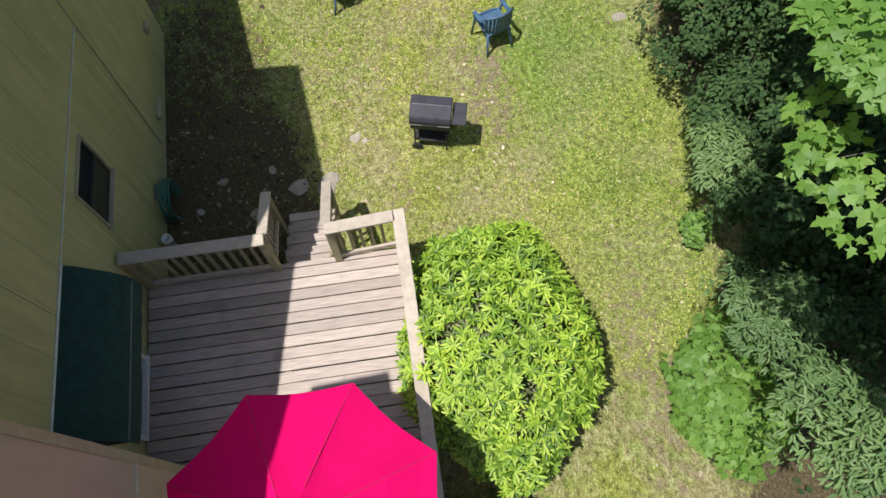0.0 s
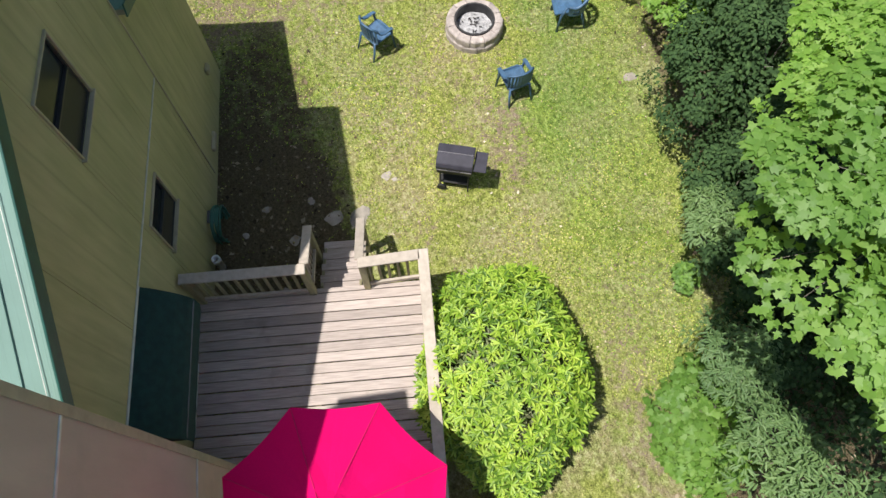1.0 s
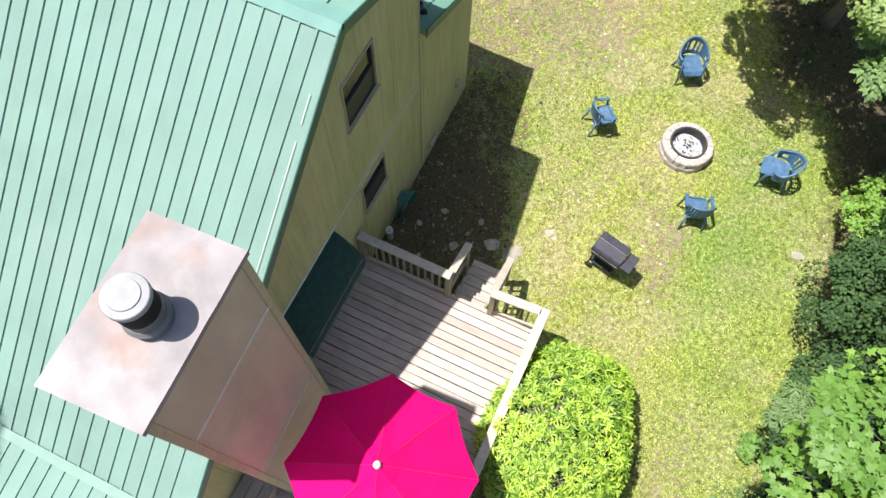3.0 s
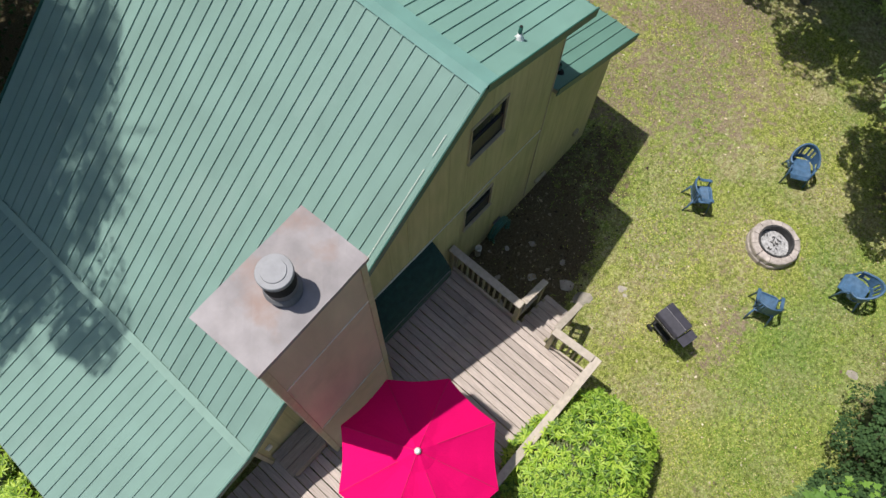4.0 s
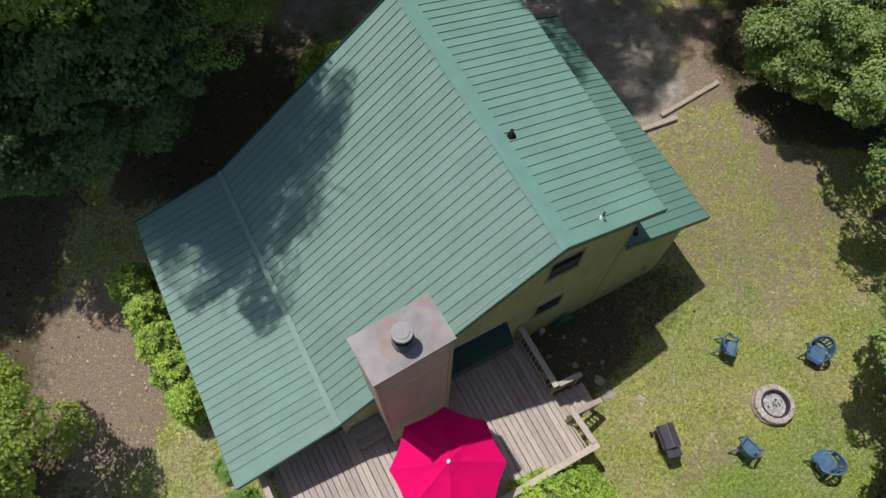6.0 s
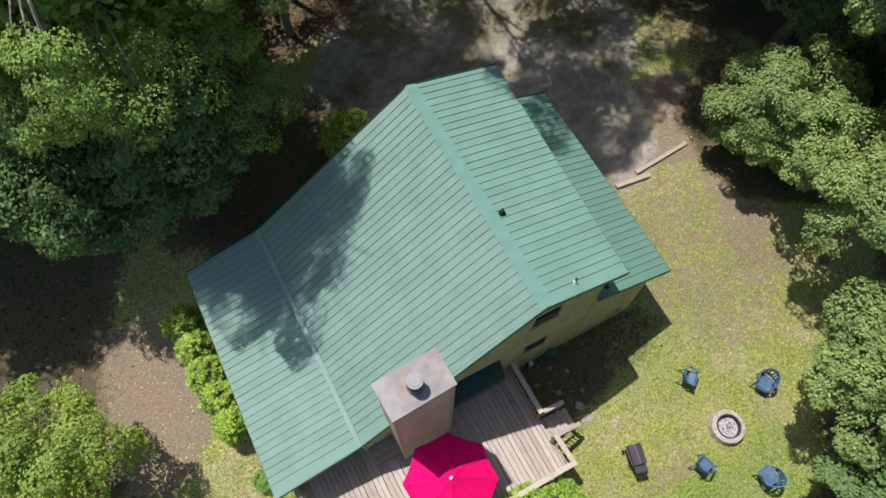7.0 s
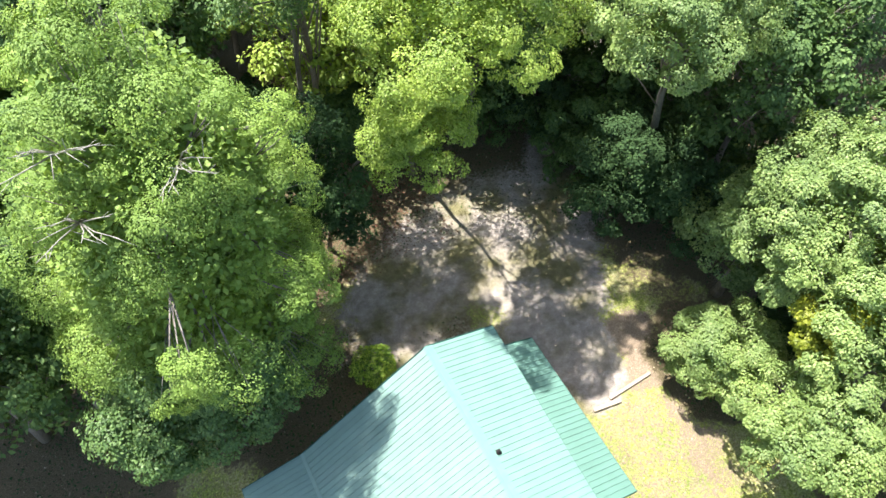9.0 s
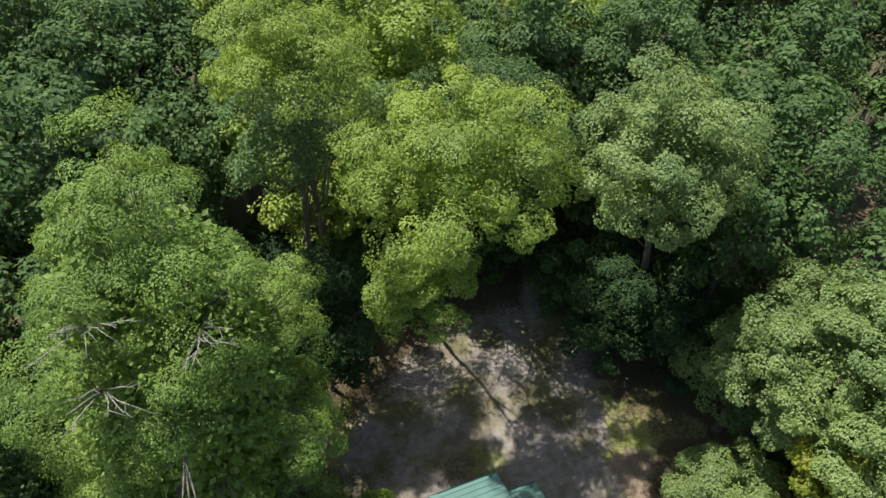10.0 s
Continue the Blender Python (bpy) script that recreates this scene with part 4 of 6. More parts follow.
# awning over the door
awn = thing("door_awning", "dark green canvas awning over the deck door", "awning")
AX0, AX1 = -2.36, -0.775
own = bmesh.new()
nu, nv = 18, 6
prof = [(-0.01, 2.62), (-0.10, 2.56), (-0.20, 2.46), (-0.31, 2.33), (-0.40, 2.19), (-0.44, 2.08), (-0.445, 1.90)]
rows = []
for i in range(nu + 1):
    u = i / nu
    rows.append([own.verts.new((lerp(AX0, AX1, u), y, z - 0.02 * math.sin(u * math.pi * 6) ** 2 * (k / nv) - (0.03 * abs(math.sin(u * math.pi * 7)) if k == nv else 0))) for k, (y, z) in enumerate(prof)])
for i in range(nu):
    for k in range(nv):
        own.faces.new((rows[i][k], rows[i][k + 1], rows[i + 1][k + 1], rows[i + 1][k]))
for r in (rows[0], rows[-1]):
    low = own.verts.new((r[0].co.x, -0.01, 2.06))
    own.faces.new([*r[:6], low] if r is rows[-1] else [*r[:6], low][::-1])
bmesh.ops.recalc_face_normals(own, faces=own.faces)
part("canvas", own, M["awning"], awn)
part("wall_rail", beam((AX0, -0.014, 2.632), (AX1, -0.014, 2.632), 0.02, 0.02, 0.003), M["flash"], awn)
for x in (AX0 + 0.04, AX1 - 0.04):
    part("arm", tube([(x, -0.02, 2.08), (x, -0.42, 2.1)], 0.012, 8), M["steel"], awn)
part("front_bar", tube([(AX0 + 0.02, -0.428, 2.09), (AX1 - 0.02, -0.428, 2.09)], 0.012, 8), M["steel"], awn)

# umbrella
UX, UY, UZ, UR, UE = -3.33, -2.08, 3.46, 1.16, 2.80
umb = thing("patio_umbrella", "open crimson eight sided patio umbrella on the deck", "umbrella", (UX, UY, 0))
part("pole", tube([(0, 0, DZ + 0.05), (0, 0, UZ - 0.02)], 0.02, 12), M["white"], umb, smooth=True)
part("base", lathe([(0.24, DZ), (0.24, DZ + 0.03), (0.08, DZ + 0.07), (0.035, DZ + 0.09), (0.035, DZ + 0.3)], 24), M["rubber"], umb, smooth=True)
own = bmesh.new()
rings = []
A0 = radians(20.5)
NS = 6
for j in range(9):
    k = 0.02 + 0.98 * j / 8
    ring = []
    for i in range(8 * NS):
        u = (i % NS) / NS
        a = A0 + 2 * math.pi * i / (8 * NS)
        flat = math.cos(math.pi / 8) / math.cos(((u - 0.5) * 2) * math.pi / 8)
        r = UR * k * (flat if j > 1 else lerp(1, flat, 0.6)) * (1 - 0.035 * math.sin(math.pi * u) * k)
        z = UZ - (UZ - UE) * (k ** 1.12) - 0.03 * math.sin(math.pi * u) * math.sin(math.pi * k) - (0.012 * noise.noise(V((a * 3, k * 4, 0))))
        ring.append(own.verts.new((r * math.cos(a), r * math.sin(a), z)))
    rings.append(ring)
nn = 8 * NS
for r0, r1 in zip(rings, rings[1:]):
    for i in range(nn):
        own.faces.new((r0[i], r1[i], r1[(i + 1) % nn], r0[(i + 1) % nn]))
own.normal_update()
canopy = part("canopy", own, M["canopy"], umb)
for i in range(8):
    a = A0 + i * math.pi / 4
    c, s = math.cos(a), math.sin(a)
    part("rib", tube([(0.05 * c, 0.05 * s, UZ - 0.06), (UR * 0.5 * c, UR * 0.5 * s, lerp(UZ, UE, 0.46) - 0.03), (UR * 0.97 * c, UR * 0.97 * s, UE - 0.005)], 0.008, 6), M["white"], umb)
part("finial", lathe([(0.045, 0.0), (0.047, 0.02), (0.035, 0.04), (0.03, 0.055), (0.012, 0.065)], 14, (0, 0, UZ + 0.03)), M["white"], umb, "white plastic finial", smooth=True)

vent = []
own = bmesh.new()
for k, z in ((0.03, UZ + 0.035), (0.15, UZ - 0.045), (0.25, UZ - 0.125)):
    vent.append([own.verts.new((k * (1 - 0.06 * (i % 2)) * math.cos(A0 + math.pi * i / 8), k * (1 - 0.06 * (i % 2)) * math.sin(A0 + math.pi * i / 8), z - 0.008 * (i % 2))) for i in range(16)])
for r0, r1 in zip(vent, vent[1:]):
    for i in range(16):
        own.faces.new((r0[i], r1[i], r1[(i + 1) % 16], r0[(i + 1) % 16]))
part("vent_flap", own, M["canopy"], umb, "small crimson vent flap at the top")
for i in range(8):
    a = A0 + i * math.pi / 4
    c, s = math.cos(a), math.sin(a)
    part("seam", tube([(UR * k * c, UR * k * s, UZ - (UZ - UE) * k ** 1.12 + 0.004) for k in (0.24, 0.5, 0.75, 0.99)], 0.006, 5), M["seam"], canopy)
    if i % 2 == 0:
        part("seam", tube([(0.06 * c, 0.06 * s, UZ + 0.02), (0.15 * c, 0.15 * s, UZ - 0.04), (0.245 * c, 0.245 * s, UZ - 0.115)], 0.005, 5), M["seam"], canopy)

# hose on the wall
hose = thing("garden_hose", "coiled green garden hose hung on the wall", "hose", (1.08, -0.09, 0.26))
rng = random.Random(5)
part("hanger", box(-0.1, 0.1, -0.02, 0.085, 0.14, 0.18, 0.01), M["steel"], hose)
for k in range(9):
    r1, r2, tilt = 0.22 + 0.05 * rng.random(), 0.28 + 0.06 * rng.random(), rng.uniform(-0.06, 0.06)
    pts = [(r1 * math.cos(a) + rng.uniform(-0.01, 0.01), -0.07 + 0.018 * (k - 1) + tilt * math.sin(a), r2 * math.sin(a) - (r2 - 0.2)) for a in (2 * math.pi * i / 24 for i in range(24))]
    part("loop", tube(pts, 0.014, 6, closed=True), M["hose"], hose, smooth=True)

# ---- yard ----
def make_tub_chair(label, x, y, facing, size=1.0):
    """A resin armchair: tub back that runs into the arms, slatted seat, splayed legs. It faces +x before turning."""
    c = thing("garden_chair", label, "chair", (x, y, float(gz(x, y))), facing, "chairs round the fire ring")
    c.scale = (size, size, 1.0)
    # the back is a bowed shell that runs down into the arms, with slots cut through it
    own = bmesh.new()
    nu, nv = 28, 5
    shell = {}
    for i in range(nu + 1):
        a = radians(62 + 236 * i / nu)
        back = max(0.0, -math.cos(a))
        top = 0.60 + 0.20 * back ** 1.3
        for k in range(nv + 1):
            h = lerp(0.40, top, k / nv)
            flare = 1 + (0.10 + 0.12 * back) * (k / nv)
            px, py = 0.245 * flare * math.cos(a) - 0.03, 0.285 * (1 + 0.08 * k / nv) * math.sin(a)
            shell[i, k] = (own.verts.new((px, py, h)), own.verts.new((px + 0.024 * math.cos(a), py + 0.024 * math.sin(a), h)))
    hole = {(i, k) for i in range(nu) for k in (1, 2) if i in (2, 3, 4, 23, 24, 25)} | {(i, k) for i in (9, 11, 13, 14, 16, 18) for k in (1, 2, 3)}
    cells = {(i, k) for i in range(nu) for k in range(nv)} - hole
    for i, k in cells:
        q = [shell[i, k], shell[i + 1, k], shell[i + 1, k + 1], shell[i, k + 1]]
        own.faces.new([p[0] for p in q])
        own.faces.new([p[1] for p in q][::-1])
        for (di, dk), (m, n) in (((0, -1), (0, 1)), ((1, 0), (1, 2)), ((0, 1), (2, 3)), ((-1, 0), (3, 0))):
            if (i + di, k + dk) not in cells:
                own.faces.new((q[m][0], q[m][1], q[n][1], q[n][0]))
    bmesh.ops.recalc_face_normals(own, faces=own.faces)
    back_ob = part("backrest", own, M["chair"], c)
    rim = [(0.245 * (1.1 + 0.12 * max(0.0, -math.cos(a))) * math.cos(a) - 0.03 + 0.012 * math.cos(a), 0.309 * math.sin(a) + 0.012 * math.sin(a), 0.605 + 0.20 * max(0.0, -math.cos(a)) ** 1.3) for a in (radians(60 + 240 * i / 28) for i in range(29))]
    part("rim", tube(rim, 0.026, 8), M["chair"], back_ob, smooth=True)
    # seat: a dished panel with a rolled front edge
    own = bmesh.new()
    rows = []
    for i in range(9):
        u = i / 8
        px = lerp(-0.23, 0.31, u)
        half = 0.235 * (1 - 0.25 * (2 * u - 1) ** 4) * (0.92 + 0.12 * u)
        z = 0.40 + 0.035 * u - (0.07 * ((u - 0.8) / 0.2) ** 2 if u > 0.8 else 0)
        rows.append([own.verts.new((px, half * w, z - 0.014 * (1 - w * w))) for w in (-1, -0.5, 0, 0.5, 1)])
    for r0, r1 in zip(rows, rows[1:]):
        for j in range(4):
            own.faces.new((r0[j], r1[j], r1[j + 1], r0[j + 1]))
    ext = bmesh.ops.extrude_face_region(own, geom=own.faces[:])
    for v in ext["geom"]:
        if isinstance(v, bmesh.types.BMVert):
            v.co.z -= 0.03
    bmesh.ops.recalc_face_normals(own, faces=own.faces)
    part("seat", own, M["chair"], c)
    for sy in (1, -1):
        part("front_leg", tube([(0.13, 0.27 * sy, 0.58), (0.2, 0.25 * sy, 0.38), (0.25, 0.27 * sy, 0.0)], [0.026, 0.026, 0.02], 8), M["chair"], c, smooth=True)
        part("back_leg", tube([(-0.20, 0.18 * sy, 0.41), (-0.24, 0.21 * sy, 0.2), (-0.30, 0.24 * sy, 0.0)], [0.026, 0.024, 0.018], 8), M["chair"], c, smooth=True)
    return c


def bend(points, width, thick, bm=None):
    """A flat strip of plastic bent through points, wide across y."""
    own = bm or bmesh.new()
    rows = []
    pts = [Vector(p) for p in points]
    for i, p in enumerate(pts):
        d = (pts[min(i + 1, len(pts) - 1)] - pts[max(i - 1, 0)]).normalized()
        n = Vector((-d.z, 0, d.x)) * thick / 2
        w = Vector((0, width / 2, 0))
        rows.append([own.verts.new(q) for q in (p - w - n, p + w - n, p + w + n, p - w + n)])
    for r0, r1 in zip(rows, rows[1:]):
        for k in range(4):
            own.faces.new((r0[k], r0[(k + 1) % 4], r1[(k + 1) % 4], r1[k]))
    own.faces.new(rows[0][::-1])
    own.faces.new(rows[-1])
    return own


def make_slat_chair(label, x, y, facing):
    """A resin armchair with a tall bowed back of slats and broad arms. It faces +x before turning."""
    c = thing("garden_chair", label, "chair", (x, y, float(gz(x, y))), facing, "chairs round the fire ring")
    c.scale = (0.75, 0.78, 0.86)
    back = part("back_rail", tube([(-0.31 + 0.6 * w * w, w * 0.58, 0.86 - 0.35 * w * w) for w in (-0.5, -0.36, -0.2, 0, 0.2, 0.36, 0.5)], 0.026, 8), M["chair"], c, smooth=True)
    part("low_rail", tube([(-0.25 + 0.3 * w * w, w * 0.54, 0.43) for w in (-0.5, -0.25, 0, 0.25, 0.5)], 0.022, 8), M["chair"], back, smooth=True)
    for k in range(9):
        w = (k - 4) / 9.2
        own = bend([(-0.25 + 0.3 * w * w, 0, 0.43), (-0.285 + 0.45 * w * w, 0, 0.64), (-0.31 + 0.6 * w * w, 0, 0.86 - 0.35 * w * w)], 0.055, 0.012)
        bmesh.ops.translate(own, verts=own.verts, vec=(0, w * 0.575, 0))
        part("slat", own, M["chair"], back)
    seat = part("seat_frame", tube([(-0.24, -0.22, 0.405), (0.24, -0.24, 0.425), (0.28, -0.16, 0.42), (0.28, 0.16, 0.42), (0.24, 0.24, 0.425), (-0.24, 0.22, 0.405)], 0.022, 8, closed=True), M["chair"], c, smooth=True)
    for k in range(8):
        w = (k - 3.5) / 8
        own = bend([(-0.24, 0, 0.41), (0.0, 0, 0.40), (0.2, 0, 0.425), (0.285, 0, 0.40)], 0.056, 0.012)
        bmesh.ops.translate(own, verts=own.verts, vec=(0, w * 0.46, 0))
        part("slat", own, M["chair"], seat)
    for sy in (1, -1):
        own = bend([(-0.17, 0, 0.74), (-0.1, 0, 0.665), (0.0, 0, 0.63), (0.17, 0, 0.625), (0.24, 0, 0.60)], 0.075, 0.02)
        bmesh.ops.translate(own, verts=own.verts, vec=(0, 0.285 * sy, 0))
        part("armrest", own, M["chair"], c)
        part("front_leg", tube([(0.2, 0.285 * sy, 0.61), (0.22, 0.265 * sy, 0.4), (0.27, 0.29 * sy, 0.0)], [0.026, 0.026, 0.02], 8), M["chair"], c, smooth=True)
        part("back_leg", tube([(-0.24, 0.22 * sy, 0.42), (-0.29, 0.24 * sy, 0.2), (-0.36, 0.26 * sy, 0.0)], [0.026, 0.024, 0.018], 8), M["chair"], c, smooth=True)
    return c


make_slat_chair("blue resin garden chair with a slatted back", 4.26, -2.64, -52)
make_slat_chair("blue resin garden chair between grill and fire ring", 3.16, -4.82, 18)
make_tub_chair("round backed blue resin chair at the edge of tree shade", 6.08, -3.78, -152, 0.86)
make_tub_chair("wide round backed blue resin chair by the trees", 4.55, -5.92, 92, 0.9)

# fire ring
FPX, FPY = 4.45, -4.3
fz = float(gz(FPX, FPY))
fire = thing("fire_ring", "round stone fire ring with a steel liner and ash", "fire pit", (FPX, FPY, fz))
NB = 12
for row, (r0, r1, z0, z1) in enumerate(((0.335, 0.492, -0.03, 0.125), (0.332, 0.478, 0.128, 0.27))):
    rng = random.Random(40 + row)
    for k in range(NB):
        a0, a1 = 2 * math.pi * (k + 0.5 * row) / NB + 0.012, 2 * math.pi * (k + 1 + 0.5 * row) / NB - 0.012
        own = bmesh.new()
        js = [rng.uniform(-0.01, 0.012) for _ in range(4)]
        vs = []
        for z, shrink in ((z0, 0.0), (z1 - 0.035, 0.0), (z1 - 0.012, 0.014), (z1, 0.042)):
            ring = []
            for i in range(4):
                a = lerp(a0, a1, i / 3)
                ring.append(own.verts.new(((r1 + js[i] - shrink) * math.cos(a), (r1 + js[i] - shrink) * math.sin(a), z + (js[i] * 0.4 if shrink else 0))))
            for i in range(3, -1, -1):
                a = lerp(a0, a1, i / 3)
                ring.append(own.verts.new(((r0 + shrink * 0.5) * math.cos(a), (r0 + shrink * 0.5) * math.sin(a), z)))
            vs.append(ring)
        for lo, hi in zip(vs, vs[1:]):
            for i in range(8):
                own.faces.new((lo[i], lo[(i + 1) % 8], hi[(i + 1) % 8], hi[i]))
        own.faces.new(vs[-1])
        own.faces.new(vs[0][::-1])
        part("block", own, M["block"], fire)
part("liner", lathe([(0.33, 0.0), (0.33, 0.285), (0.342, 0.285), (0.342, 0.293), (0.31, 0.293), (0.31, 0.0)], 36, cap=False), M["ringsteel"], fire, "dark burnt steel liner")
own = bmesh.new()
rings = []
for j in range(9):
    r = 0.309 * j / 8
    rings.append([own.verts.new((r * math.cos(2 * math.pi * i / 28), r * math.sin(2 * math.pi * i / 28), 0.1 + 0.03 * (1 - j / 8) + 0.03 * noise.noise(V((r * 7 * math.cos(2 * math.pi * i / 28), r * 7 * math.sin(2 * math.pi * i / 28), 9))))) for i in range(28)])
for r0, r1 in zip(rings, rings[1:]):
    for i in range(28):
        own.faces.new((r0[i], r1[i], r1[(i + 1) % 28], r0[(i + 1) % 28]))
part("ash_bed", own, M["ash"], fire, "pale grey ash bed")
rng = random.Random(8)
for k in range(16):
    a, r = rng.uniform(0, 6.28), rng.uniform(0.02, 0.24)
    d = rng.uniform(0, 6.28)
    x, y = r * math.cos(a), r * math.sin(a)
    part("charcoal", tube([(x, y, 0.145), (x + 0.05 * math.cos(d), y + 0.05 * math.sin(d), 0.15)], [0.011, 0.008], 6), M["char"], fire)

# grill
gr = thing("charcoal_grill", "dark grey grill with a pitched lid and side shelf", "grill", (1.56, -3.73, float(gz(1.56, -3.73))), -14)
gr.scale = (0.9, 0.9, 0.92)
L0, L1 = -0.27, 0.33


def prism(prof, y0, y1, bev):
    """A form of one section, drawn along y."""
    own = bmesh.new()
    ends = [[own.verts.new((x, y, z)) for x, z in prof] for y in (y0, y1)]
    for i in range(len(prof)):
        j = (i + 1) % len(prof)
        own.faces.new((ends[0][i], ends[0][j], ends[1][j], ends[1][i]))
    own.faces.new(ends[0])
    own.faces.new(ends[1][::-1])
    bmesh.ops.recalc_face_normals(own, faces=own.faces)
    bmesh.ops.bevel(own, geom=own.edges[:], offset=bev, segments=2, affect="EDGES")
    return own


lid = part("lid", prism([(-0.215, 0.74), (-0.22, 0.84), (-0.185, 0.90), (0.0, 0.965), (0.175, 0.935), (0.215, 0.87), (0.215, 0.74)], L0, L1, 0.008), M["grill"], gr)
part("lid_seam", box(-0.006, 0.006, L0 + 0.012, L1 - 0.012, 0.958, 0.970, 0.002), M["grillgrey"], lid, "worn grey seam")
part("lid_rim", box(-0.226, -0.214, L0 + 0.01, L1 - 0.01, 0.745, 0.765, 0.003), M["grillgrey"], lid)
part("lid_handle", tube([(-0.218, L0 + 0.2, 0.80), (-0.25, L0 + 0.2, 0.80), (-0.25, L1 - 0.2, 0.80), (-0.218, L1 - 0.2, 0.80)], 0.01, 8), M["rubber"], lid, smooth=True)
part("firebox", prism([(-0.205, 0.735), (-0.18, 0.58), (-0.10, 0.50), (0.10, 0.50), (0.18, 0.58), (0.205, 0.735)], L0 + 0.01, L1 - 0.01, 0.006), M["grill"], gr)
part("side_shelf", box(-0.2, 0.18, L0 - 0.22, L0 - 0.012, 0.80, 0.82, 0.006), M["grill"], gr)
for x in (-0.13, 0.13):
    part("shelf_bracket", beam((x, L0 + 0.01, 0.66), (x, L0 - 0.18, 0.775), 0.02, 0.02, 0.002), M["rubber"], gr)
for sx in (1, -1):
    for y in (L1 - 0.06, L0 + 0.06):
        part("leg", tube([(0.14 * sx, y, 0.56), (0.15 * sx, y, 0.0 if y < 0 else 0.08)], 0.013, 8), M["rubber"], gr)
    wh = part("wheel", lathe([(0.02, -0.02), (0.075, -0.02), (0.08, 0.0), (0.075, 0.02), (0.02, 0.02)], 18), M["rubber"], gr)
    wh.matrix_basis = pose(0.165 * sx, L1 - 0.09, 0.08, 0, 90, 0)
part("bottom_rack", box(-0.14, 0.14, L0 + 0.05, L1 - 0.05, 0.2, 0.215, 0.004), M["rubber"], gr)

# stones round the foot of the stairs and on the lawn
rng = random.Random(21)
STONES = [(1.09, -2.2, 0.2), (1.14, -1.80, 0.15), (0.8, -1.2, 0.1), (1.45, -1.45, 0.08), (1.78, -2.64, 0.11), (1.7, -2.76, 0.06), (3.27, -6.8, 0.12), (0.35, -0.7, 0.09),
          (1.35, -0.75, 0.08), (0.95, -0.45, 0.07), (-0.02, -1.05, 0.1)]
for x, y, s in STONES:
    ob = part("stone", rock(rng, s, 0.25), M["stone"], None)
    ob.matrix_basis = pose(x, y, float(gz(x, y)) - 0.01, 0, 0, rng.uniform(0, 180))
    tagged(ob, "flat weathered field stone set in the ground", "stone", "loose stones")

# timbers at the edge of the drive
for lab, a, b, w in (("short squared grey timber beside the gravel drive", (5.88, 3.58), (7.07, 3.41), 0.15), ("long thin grey timber at the drive's edge", (6.73, 3.69), (8.81, 3.82), 0.13)):
    za, zb = float(gz(*a)) + w * 0.42, float(gz(*b)) + w * 0.42
    ob = part("landscape_timber", beam((*a, za), (*b, zb), w, w * 0.85, 0.012), M["timber"], None)
    tagged(ob, lab, "timber", "timbers by the drive")

# ---- plants ----
def unit(rs, n):
    v = rs.normal(size=(n, 3))
    return v / np.linalg.norm(v, axis=1, keepdims=True)


